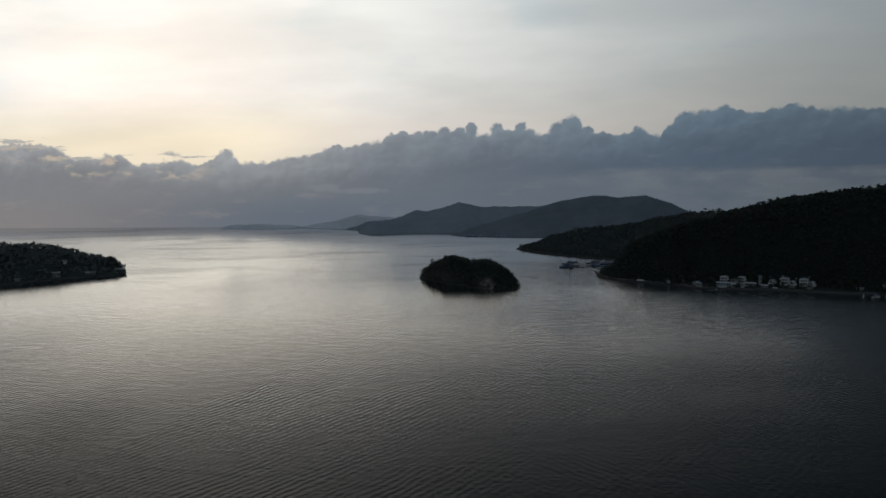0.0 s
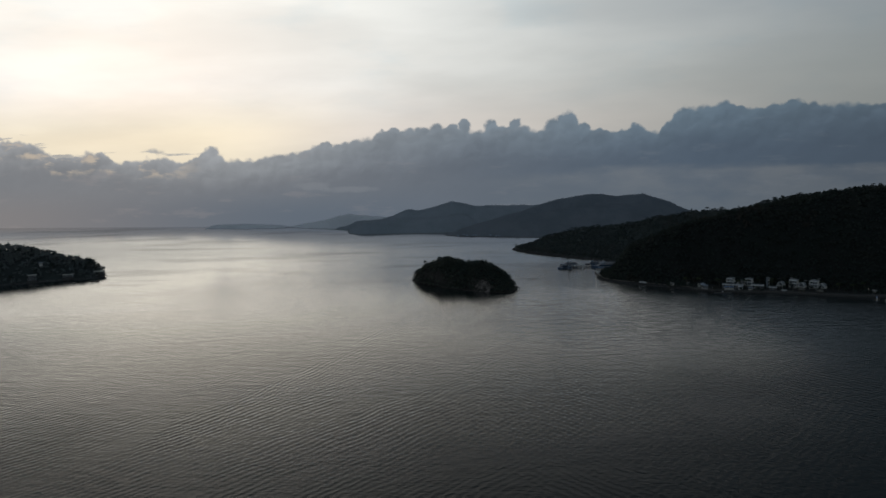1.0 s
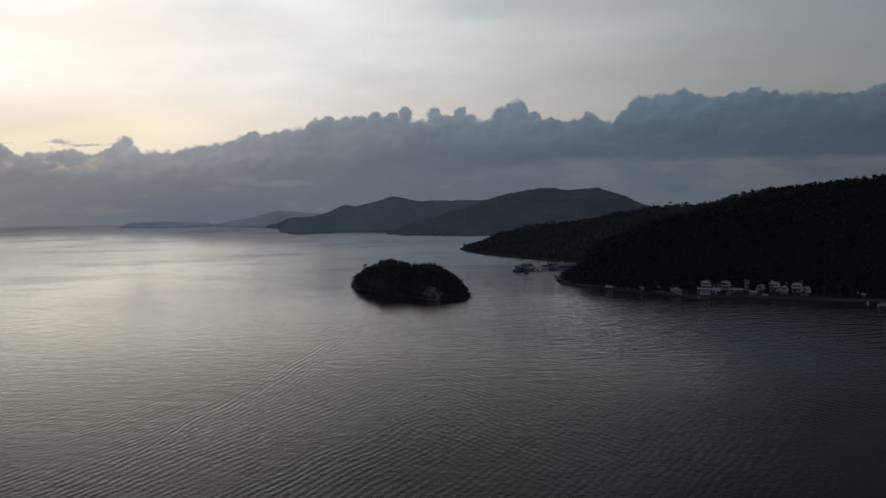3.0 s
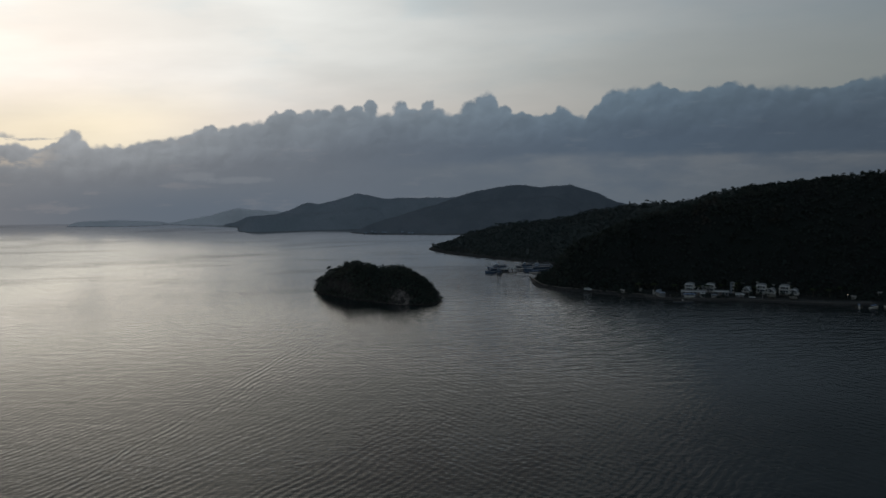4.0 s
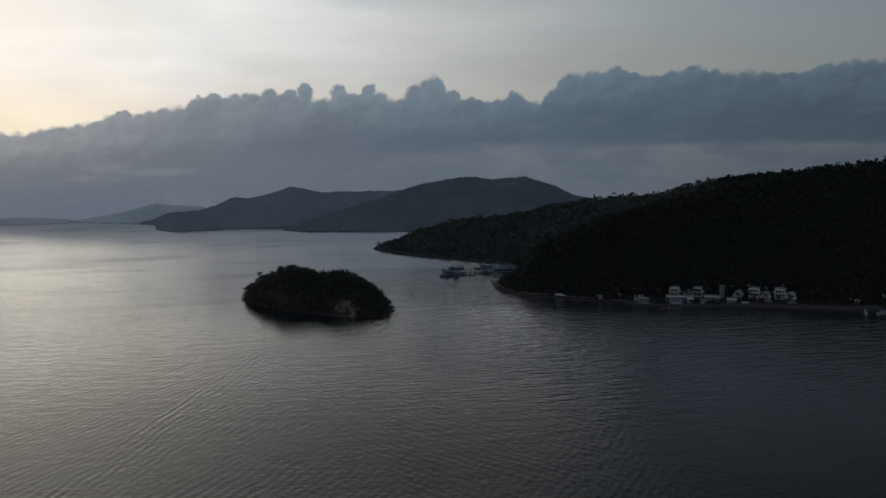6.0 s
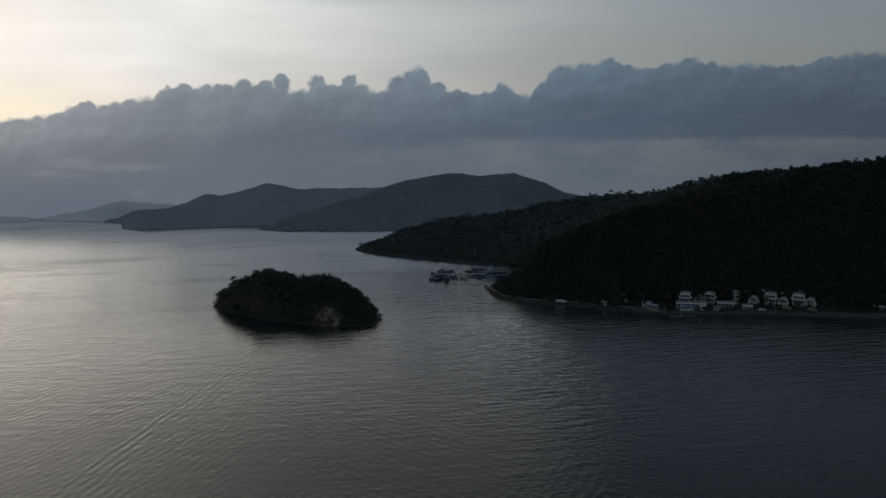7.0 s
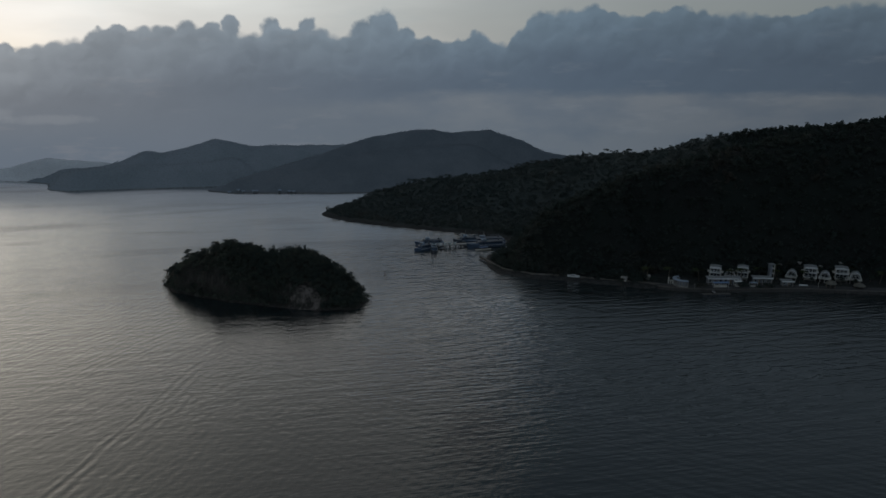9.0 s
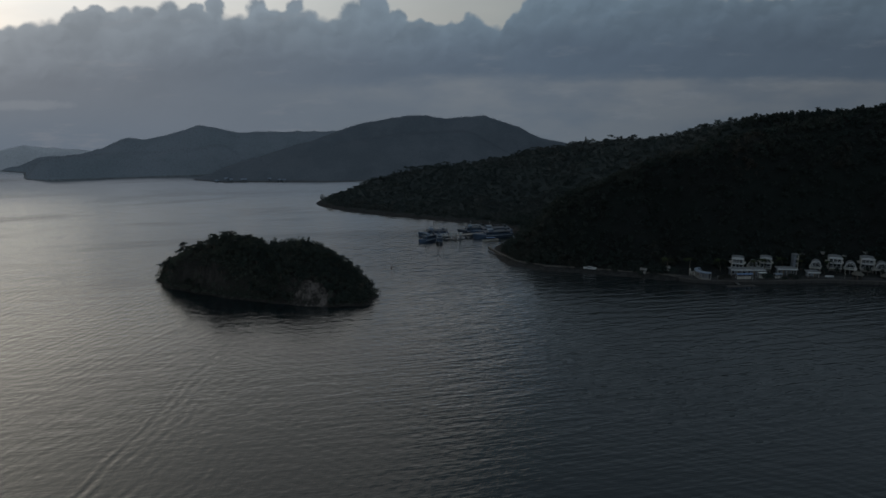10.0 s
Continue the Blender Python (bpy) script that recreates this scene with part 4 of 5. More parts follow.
def square_house(m, w, h):
    """A white two-storey villa on posts, with balconies and a shallow arched roof."""
    t = thing("villa", "white two-storey seaside villa with balconies and a shallow arched roof", "house", m, "villas by the sea wall")
    d = w * 0.9
    lo, mid = 1.2, 1.2 + (h - 1.9) / 2
    top = h - 0.7
    for px in (-w / 2 + 0.25, w / 2 - 0.25):
        for py in (-d / 2 - 0.9, d / 2 - 0.3):
            part("post", boxed(px - 0.15, py - 0.15, -1.0, px + 0.15, py + 0.15, lo), M_GREYC, t)
    part("foundation", boxed(-w / 2 + 0.4, -d / 2 + 0.3, -1.2, w / 2 - 0.4, d / 2, lo), M_GREYC, t)
    part("lower_floor", boxed(-w / 2 - 0.2, -d / 2 - 1.2, lo, w / 2 + 0.2, d / 2, lo + 0.2, bevel=0.03), M_CREAM, t)
    part("lower_wall", boxed(-w / 2 + 0.2, -d / 2 + 0.1, lo + 0.2, w / 2 - 0.2, d / 2 - 0.1, mid), M_SLATE, t)
    part("upper_floor", boxed(-w / 2 - 0.15, -d / 2 - 0.9, mid, w / 2 + 0.15, d / 2, mid + 0.2, bevel=0.03), M_WHITE, t)
    part("upper_wall", boxed(-w / 2, -d / 2 + 0.2, mid + 0.2, w / 2, d / 2 - 0.1, top), M_CREAM, t)
    for px in (-w / 2 - 0.05, w / 2 + 0.05):
        part("corner_column", boxed(px - 0.16, -d / 2 - 0.75, lo + 0.2, px + 0.16, -d / 2 - 0.45, top, bevel=0.03), M_CREAM, t)
    part("roof_beam", boxed(-w / 2, -d / 2 - 0.7, top - 0.3, w / 2, -d / 2 - 0.5, top), M_WHITE, t)
    for i in range(3):
        x0 = -w / 2 + 0.3 + i * (w - 0.5) / 3
        window("window", t, x0, x0 + (w - 0.5) / 3 - 0.08, lo + 0.3, mid - 0.15, -d / 2 + 0.1)
        window("window", t, x0, x0 + (w - 0.5) / 3 - 0.08, mid + 0.3, top - 0.25, -d / 2 + 0.2)
    rail(t, -w / 2 - 0.1, w / 2 + 0.1, -d / 2 - 1.1, lo + 0.2)
    rail(t, -w / 2 - 0.1, w / 2 + 0.1, -d / 2 - 0.8, mid + 0.2)
    arc = [(-w / 2 - 0.15 + (w + 0.3) * i / 10, 0.32 * math.sin(math.pi * i / 10)) for i in range(11)]
    ring = [(x, top + z) for x, z in arc] + [(x, top + z + 0.2) for x, z in reversed(arc)]
    part("roof", loft(bmesh.new(), [[(x, y, z) for x, z in ring] for y in (-d / 2 - 0.7, d / 2 + 0.2)]), M_ROOFING, t)
    rim_arc = [(x * 1.03, top + z - 0.12) for x, z in arc] + [(x * 1.03, top + z + 0.32) for x, z in reversed(arc)]
    part("fascia", loft(bmesh.new(), [[(x, y, z) for x, z in rim_arc] for y in (-d / 2 - 0.9, -d / 2 - 0.7)]), M_WHITE, t)
    for s in (-1, 1):
        part("side_balcony", boxed(s * w / 2 - 0.1 + 0.45 * (s - 1), -d / 2 + 0.5, mid, s * w / 2 + 0.1 + 0.45 * (s + 1), d / 2 - 0.4, mid + 0.22, bevel=0.03), M_CREAM, t)
    return t


def arch_house(m, w):
    """A cottage under a white barrel vault with a glazed arched front and a deck on posts."""
    t = thing("vaulted_cottage", "small seaside cottage under a white barrel vault", "house", m, "vaulted cottages by the sea wall")
    r, d = w / 2, w
    base = 1.6
    for px in (-r + 0.2, 0, r - 0.2):
        for py in (-d / 2 - 0.7, d / 2 - 0.4):
            part("post", boxed(px - 0.14, py - 0.14, -1.2, px + 0.14, py + 0.14, base), M_GREYC, t)
    part("deck", boxed(-r - 0.5, -d / 2 - 1.1, base, r + 0.5, d / 2, base + 0.2, bevel=0.03), M_CREAM, t)
    arc = [(r * math.cos(a), r * 1.05 * math.sin(a)) for a in [math.pi * i / 14 for i in range(15)]]
    inner = [(x * 0.86, z * 0.86) for x, z in arc]
    ring = [(x, base + 0.2 + 0.7 + z) for x, z in arc] + [(x, base + 0.9 + z) for x, z in reversed(inner)]
    part("vault", loft(bmesh.new(), [[(x, y, z) for x, z in ring] for y in (-d / 2 - 0.2, d / 2)]), M_ROOFING, t)
    # white ribs: one round the front of the vault, a smaller one set back inside it
    for outer, thick, y0, y1 in ((1.06, 0.11, -d / 2 - 0.5, -d / 2 - 0.2), (0.74, 0.08, -d / 2 + 0.02, -d / 2 + 0.2)):
        rib = [(x * outer, base + 0.9 + z * outer) for x, z in arc] + [(x * (outer - thick), base + 0.9 + z * (outer - thick)) for x, z in reversed(arc)]
        part("rib", loft(bmesh.new(), [[(x, y, z) for x, z in rib] for y in (y0, y1)]), M_WHITE, t)
    for s in (-1, 1):
        part("side_wall", boxed(s * r - 0.12 * (s + 1), -d / 2, base + 0.2, s * r + 0.12 * (1 - s), d / 2, base + 0.95), M_CREAM, t)
    bm = bmesh.new()
    bm.faces.new([bm.verts.new((x, -d / 2 + 1.5, base + 0.9 + z)) for x, z in inner])
    box(bm, -r * 0.86, -d / 2 + 1.5, base + 0.2, r * 0.86, -d / 2 + 1.57, base + 0.9)
    front = part("glazed_front", bm, M_GLASS, t)
    bm = bmesh.new()
    for s in (0.62, 0.3):
        a2 = [(x * s / 0.86, z * s / 0.86) for x, z in inner]
        b2 = [(x * (s - 0.05) / 0.86, z * (s - 0.05) / 0.86) for x, z in inner]
        rg = [(x, base + 0.9 + z) for x, z in a2] + [(x, base + 0.9 + z) for x, z in reversed(b2)]
        loft(bm, [[(x, y, z) for x, z in rg] for y in (-d / 2 + 1.37, -d / 2 + 1.48)])
    box(bm, -0.05, -d / 2 + 1.37, base + 0.2, 0.05, -d / 2 + 1.48, base + 0.9 + r * 0.8)
    part("mullions", bm, M_WHITE, front)
    rail(t, -r - 0.45, r + 0.45, -d / 2 - 1.0, base + 0.2)
    return t




def at(x, y, lift=0.0, turn=-17):
    return pose(x, y, ground_at(x, y) + lift, 0, 0, turn)


for hx, hy, hw, hh in ((204.8, 583.4, 4.4, 6.3), (216.4, 580.3, 4.2, 6.1), (243.6, 570.8, 4.9, 6.3), (255, 565.2, 4.9, 6.3)):
    square_house(at(hx, hy, 0, -39), hw, hh)
for hx, hy, hw in ((211.2, 581.6, 3.5), (235.6, 572.6, 3.9), (247.4, 566.2, 3.9), (258.4, 560.8, 4.2)):
    arch_house(at(hx, hy, 0, -44), hw)

# stair tower between the villas
t = thing("stair_tower", "narrow pale stair tower with open landings", "tower", at(227.6, 576.2))
part("shaft", boxed(-0.9, -1.1, -1, 0.2, 1.1, 6.6), M_SLATE, t)
for k in range(3):
    part("landing", boxed(0.2, -1.2, 0.6 + k * 2.1, 1.2, 1.2, 0.8 + k * 2.1), M_CREAM, t)
part("column", boxed(0.95, -1.1, -1, 1.2, -0.85, 6.4), M_CREAM, t)
part("roof", boxed(-1.1, -1.3, 6.6, 1.4, 1.3, 6.8, bevel=0.04), M_ROOFING, t)


def hall(name, label, m, length, depth, h, bays, roofmat, over=0.8):
    """A long low building with a glazed front between columns and a flat overhanging roof."""
    t = thing(name, label, "building", m)
    part("floor_slab", boxed(-length / 2 - 0.4, -depth / 2 - 1.0, -1.2, length / 2 + 0.4, depth / 2 + 0.2, 0.25, bevel=0.04), M_STONE, t)
    part("back_wall", boxed(-length / 2, -depth / 2 + 1.4, 0.25, length / 2, depth / 2, h), M_SLATE, t)
    step_x = length / bays
    for i in range(bays):
        x0 = -length / 2 + i * step_x
        part("column", boxed(x0 - 0.14, -depth / 2 - 0.6, 0.25, x0 + 0.14, -depth / 2 - 0.3, h), M_GREYC, t)
        if i % 3 != 1:
            window("window", t, x0 + 0.4, x0 + step_x - 0.4, 0.7, h - 0.35, -depth / 2 + 1.4)
        else:
            part("door", boxed(x0 + step_x * 0.3, -depth / 2 + 1.34, 0.25, x0 + step_x * 0.7, -depth / 2 + 1.42, 2.4), M_WOOD, t)
    part("column", boxed(length / 2 - 0.14, -depth / 2 - 0.6, 0.25, length / 2 + 0.14, -depth / 2 - 0.3, h), M_GREYC, t)
    part("roof", boxed(-length / 2 - over, -depth / 2 - over - 0.3, h, length / 2 + over, depth / 2 + over, h + 0.3, bevel=0.06), roofmat, t)
    part("fascia", boxed(-length / 2 - over - 0.05, -depth / 2 - over - 0.45, h - 0.1, length / 2 + over + 0.05, -depth / 2 - over - 0.3, h + 0.34), M_WHITE, t)
    return t


hall("beach_hall", "long low resort hall with columns and flat pale roof", at(203.5, 576.4, 0, -20), 13, 3.0, 2.7, 6, M_ROOFING, 0.5)


def awning(m, w, d, h, mat, label):
    """A flat sun roof on thin posts with a table counter below it."""
    t = thing("sun_awning", label, "awning", m, "awnings on the terrace")
    for sx in (-w / 2 + 0.2, 0, w / 2 - 0.2):
        for sy in (-d / 2 + 0.15, d / 2 - 0.15):
            part("post", tube(bmesh.new(), (sx, sy, -0.3), (sx, sy, h), 0.07, 0.06), M_WHITE, t)
    ring = [(-d / 2, h), (0, h + 0.22), (d / 2, h), (d / 2, h - 0.08), (0, h + 0.12), (-d / 2, h - 0.08)]
    part("canopy", loft(bmesh.new(), [[(x, y, z) for y, z in ring] for x in (-w / 2, w / 2)]), mat, t)
    part("counter", boxed(-w / 2 + 0.5, -0.3, -0.3, w / 2 - 0.5, 0.3, 0.95, bevel=0.04), M_CREAM, t)


awning(at(199.5, 572.6, 0.1), 6.5, 2.2, 2.0, M_BLUE, "long blue awning over a terrace counter")
awning(at(206.8, 571.0, 0.1), 3.2, 2.0, 2.3, M_WHITE, "white awning over a terrace counter")
awning(at(213.0, 569.0, 0.1), 3.0, 2.0, 2.2, M_PALEBLUE, "small pale blue awning on the terrace")
hall("beach_restaurant", "low seaside restaurant with flat pale roof", at(219, 571.4, 0, -24), 7, 2.8, 2.9, 4, M_ROOFING, 0.5)
hall("beach_bar", "small low beach bar with flat grey roof", at(227, 565.6, 0, -24), 4, 2.6, 2.3, 2, M_ROOFING, 0.5)

# curved pavilion at the end of the terrace
t = thing("curved_pavilion", "curved open pavilion with pale roof and blue-white columns", "pavilion", at(187.0, 580.0, 0.1, 0))
arc = [radians(a) for a in range(95, 271, 16)]
for k, a in enumerate(arc):
    part("column", boxed(4.2 * math.cos(a) - 0.13, 4.2 * math.sin(a) - 0.13, -0.6, 4.2 * math.cos(a) + 0.13, 4.2 * math.sin(a) + 0.13, 2.5), M_GREYC, t)
rg = [(3.4, 2.5), (4.9, 2.5), (4.9, 2.75), (3.4, 3.0)]
part("roof", loft(bmesh.new(), [[(q * math.cos(a), q * math.sin(a), z) for q, z in rg] for a in arc]), M_PALEBLUE, t)
rg = [(2.3, -0.8), (4.4, -0.8), (4.4, 0.15), (2.3, 0.15)]
part("floor_slab", loft(bmesh.new(), [[(q * math.cos(a), q * math.sin(a), z) for q, z in rg] for a in arc]), M_GREYC, t)
rg = [(2.7, 0.15), (2.9, 0.15), (2.9, 2.5), (2.7, 2.5)]
part("back_wall", loft(bmesh.new(), [[(q * math.cos(a), q * math.sin(a), z) for q, z in rg] for a in arc]), M_SLATE, t)

# sea wall of stone blocks with a paved terrace behind it
WALL = [(176, 582.5), (181, 578), (192, 572), (204, 568), (216, 565), (230, 561), (250, 551), (272, 541), (292, 536.5)]
wall = thing("sea_wall", "rough stone sea wall along the shore", "wall", pose(0, 0, 0), kind="structure")
rng = np.random.default_rng(81)
block_meshes = []
for k in range(4):
    bm = boxed(-1.05, -0.5, -1.6, 1.05, 0.7, 0.95 + 0.06 * k, bevel=0.12)
    for v in bm.verts:
        v.co += Vector(rng.uniform(-0.07, 0.07, 3))
    me = bpy.data.meshes.new("block")
    bm.to_mesh(me)
    bm.free()
    me.materials.append(M_STONE)
    block_meshes.append(me)
for (ax, ay), (bx, by) in zip(WALL, WALL[1:]):
    n = max(int(math.hypot(bx - ax, by - ay) / 2.05), 1)
    for i in range(n):
        f = (i + 0.5) / n
        ob = new("block", block_meshes[rng.integers(4)])
        ob.parent = wall
        ob.matrix_world = pose(ax + (bx - ax) * f, ay + (by - ay) * f, 0, 0, 0, math.degrees(math.atan2(by - ay, bx - ax)))
for (ax, ay), (bx, by) in zip(WALL, WALL[1:]):
    cap = boxed(0.03, -0.35, 1.2, math.hypot(bx - ax, by - ay) - 0.03, 0.35, 1.36, bevel=0.04)
    coping = part("coping", cap, M_SAND, wall, "pale concrete coping")
    coping.matrix_world = pose(ax, ay, 0, 0, 0, math.degrees(math.atan2(by - ay, bx - ax)))
bm = bmesh.new()
loft(bm, [[(x, y + 0.6, 0.6), (x, y + 0.6, 1.12), (x + 1.2, y + 4.5, 1.5), (x + 1.2, y + 4.5, 0.6)] for x, y in WALL])
tagged(part("pavement", bm, M_PAVE), "dark stone terrace behind the sea wall", "pavement", kind="structure")
bm = bmesh.new()
TRACK = [(123, 652), (123.5, 640), (124.5, 627), (134, 615), (146, 608), (159, 598), (172, 589), (178, 584)]
loft(bm, [[(x - 0.1, y - 0.1, 0.5), (x - 0.1, y - 0.1, 1.45), (x + 0.7, y + 0.7, 1.55), (x + 0.7, y + 0.7, 0.5)] for x, y in TRACK])
tagged(part("shore_path", bm, M_SAND), "pale path following the rocky shore", "path", kind="structure")

# open boat drawn up on the sea wall
t = thing("rowing_boat", "small white rowing boat drawn up on the sea wall", "boat", pose(233.2, 562.6, 1.45, 0, 0, -22))
ring_set = []
for i in range(9):
    u = i / 8
    half = 0.62 * (1 - abs(2 * u - 0.9) ** 2.6 * 0.85)
    half = max(half, 0.05)
    x = (u - 0.5) * 3.6
    ring_set.append([(x, half, 0.62), (x, half * 0.8, 0.2), (x, half * 0.3, 0.0), (x, -half * 0.3, 0.0), (x, -half * 0.8, 0.2), (x, -half, 0.62), (x, -half * 0.85, 0.58), (x, -half * 0.25, 0.08), (x, half * 0.25, 0.08), (x, half * 0.85, 0.58)])
part("hull", loft(bmesh.new(), ring_set), M_WHITE, t)
for bx in (-0.7, 0.3):
    part("bench", boxed(bx - 0.12, -0.5, 0.36, bx + 0.12, 0.5, 0.42), M_WOOD, t)

# floating jetty before the hall
t = thing("floating_dock", "low floating dock with dark sides moored off the sea wall", "dock", pose(193.5, 567.2, 0, 0, 0, -14))
part("deck", boxed(-5.8, -1.1, 0.35, 5.8, 1.1, 0.6, bevel=0.05), M_STONE, t)
for k in range(6):
    part("float", boxed(-5.6 + k * 1.95, -1.0, -0.35, -4.1 + k * 1.95, 1.0, 0.35, bevel=0.12), M_DARKHULL, t)
part("gangway", boxed(-0.5, 1.1, 0.6, 0.5, 4.6, 0.75), M_METAL, t)


def round_hut(m, r):
    t = thing("thatched_hut", "round open beach hut with thatched roof", "hut", m, "thatched huts on the shore")
    for k in range(6):
        a = k * math.pi / 3
        part("post", tube(bmesh.new(), (r * 0.8 * math.cos(a), r * 0.8 * math.sin(a), -0.8), (r * 0.8 * math.cos(a), r * 0.8 * math.sin(a), 1.9), 0.09, 0.08), M_WOOD, t)
    bm = bmesh.new()
    loft(bm, [[(q * math.cos(a), q * math.sin(a), z) for a in [2 * math.pi * k / 18 for k in range(18)]] for q, z in ((r, 1.65), (r * 1.04, 1.8), (r * 0.75, 2.35), (r * 0.4, 2.85), (0.08, 3.1))])
    part("roof", bm, M_THATCH, t)


for hx, hy in ((243, 558), (253.5, 553.5)):
    round_hut(at(hx, hy), 2.3)


def cottage(name, label, m, w, d, h, roof, group="", walls=None):
    """A small gabled house with door and windows."""
    t = thing(name, label, "house", m, group)
    part("wall", boxed(-w / 2, -d / 2, -1.5, w / 2, d / 2, h), walls or M_CREAM, t)
    ring = [(-d / 2 - 0.5, h - 0.1), (0, h + d * 0.32), (d / 2 + 0.5, h - 0.1), (d / 2 + 0.5, h + 0.1), (0, h + d * 0.32 + 0.22), (-d / 2 - 0.5, h + 0.1)]
    part("roof", loft(bmesh.new(), [[(x, y, z) for y, z in ring] for x in (-w / 2 - 0.4, w / 2 + 0.4)]), roof, t)
    for s in (-1, 1):
        bm = bmesh.new()
        loft(bm, [[(s * w / 2 + dx, -d / 2, h), (s * w / 2 + dx, d / 2, h), (s * w / 2 + dx, 0, h + d * 0.3)] for dx in (-0.1, 0.0)])
        part("gable", bm, M_CREAM, t)
        window("window", t, s * w * 0.3 - w * 0.13, s * w * 0.3 + w * 0.13, h * 0.32, h * 0.82, -d / 2)
    part("door", boxed(-w * 0.09, -d / 2 - 0.05, 0, w * 0.09, -d / 2 + 0.01, min(2.0, h * 0.85)), M_WOOD, t)
    return t


for hx, hy, ht in ((166.5, 593.5, -40), (177, 592.5, -25), (286, 546.5, -15), (301, 545, -12)):
    cottage("beach_cottage", "small pale beach cottage with grey roof", at(hx, hy, 0.1, ht), 1.9, 1.6, 1.2, M_GREYC, "beach cottages")
for hx, hy in ((238, 583), (246, 580), (254, 576), (262, 573)):
    cottage("hillside_cottage", "small white cottage among trees on the slope", at(hx, hy, 0.0, -30), 0.9, 0.8, 0.42, M_GREYC, "hillside cottages")


def lamp_post(m, h):
    t = thing("lamp_post", "thin grey lamp post on the terrace", "lamp post", m, "lamp posts on the terrace")
    part("pole", tube(bmesh.new(), (0, 0, -0.5), (0, 0, h), 0.09, 0.06), M_GREYC, t)
    bm = bmesh.new()
    bmesh.ops.create_uvsphere(bm, u_segments=10, v_segments=6, radius=0.24)
    bmesh.ops.translate(bm, vec=(0, 0, h + 0.2), verts=bm.verts)
    part("globe", bm, M_GREYC, t)


for hx, hy in ((189, 575.5), (203, 570.2), (238, 559.5)):
    lamp_post(at(hx, hy, 0.2), 2.2)
t = thing("terrace_gate", "low white gate of three posts with a lintel", "gate", at(182.6, 583.6))
for k, gh in enumerate((2.9, 1.7, 1.7)):
    part("post", boxed(-0.95 + k * 0.9, -0.22, -1, -0.5 + k * 0.9, 0.22, gh, bevel=0.05), M_CREAM, t)
part("lintel", boxed(-0.5, -0.2, 1.35, 1.3, 0.2, 1.7, bevel=0.03), M_CREAM, t)

# a lit lamp on a pole by the beach
M_LAMP = bpy.data.materials.new("lit_lamp_globe")
M_LAMP.use_nodes = True
lb = M_LAMP.node_tree.nodes["Principled BSDF"]
lb.inputs["Emission Color"].default_value = (1.0, 0.86, 0.66, 1)
lb.inputs["Emission Strength"].default_value = 1.5
t = thing("beach_lamp", "lit globe lamp on a thin pole by the beach", "lamp post", at(283, 547.5))
part("pole", tube(bmesh.new(), (0, 0, -0.5), (0, 0, 2.4), 0.07, 0.05), M_METAL, t)
bm = bmesh.new()
bmesh.ops.create_uvsphere(bm, u_segments=10, v_segments=6, radius=0.14)
bmesh.ops.translate(bm, vec=(0, 0, 2.5), verts=bm.verts)
part("globe", bm, M_LAMP, t, "glowing warm globe")

# palms and shade trees between the buildings
palm = palm_mold(91)
tagged(palm, "coconut palm beside the beach buildings", "palm tree", "palms in the village")
rng = np.random.default_rng(92)
palm_spots = [(213.5, 577), (223.5, 578), (229, 574), (239, 569), (232, 578), (249, 572), (260, 566), (267, 556), (275, 552), (197, 584), (184, 587), (176, 591), (282, 551)]
palm.matrix_world = at(209, 577.6, 0, 40)
for px, py in palm_spots:
    s = rng.uniform(0.85, 1.2)
    copy_thing(palm, at(px, py, 0, rng.uniform(0, 360)) @ Matrix.Diagonal((s, s, s, 1)))
plant([(x, y, ground_at(x, y)) for x, y in ((190.5, 575.0), (193, 574.2), (206.5, 568.8), (208.5, 568.3), (214.5, 566.9), (217, 566.2), (219.5, 565.5), (163.7, 591), (235, 567), (229.5, 573.5), (240.5, 566), (251, 560.5), (254.5, 557), (177, 587), (270, 554), (265, 559), (239, 575), (201, 586), (222, 585))],
      93, 0.95, 1.2, " between the beach buildings", "shade trees in the village", (0.5, 0.0, 0.5, 0.0, 0.0))


# ---------------------------------------------------------------- boats and pier
def hull_rings(length, beam, depth, draught, sheer):
    """Cross-sections of a boat from stern to bow."""
    rings = []
    for i in range(13):
        u = i / 12
        half = beam / 2 * (1 - max(0, (u - 0.55) / 0.45) ** 2.2) * (0.86 + 0.14 * min(u / 0.2, 1))
        half = max(half, 0.03)
        x = (u - 0.5) * length
        top = depth + sheer * (2 * u - 0.9) ** 2
        rake = 0.06 * length * max(0, (u - 0.8) / 0.2)
        rings.append([(x + rake, half, top), (x, half * 0.92, depth * 0.35), (x, half * 0.55, -draught), (x, -half * 0.55, -draught), (x, -half * 0.92, depth * 0.35), (x + rake, -half, top)])
    return rings


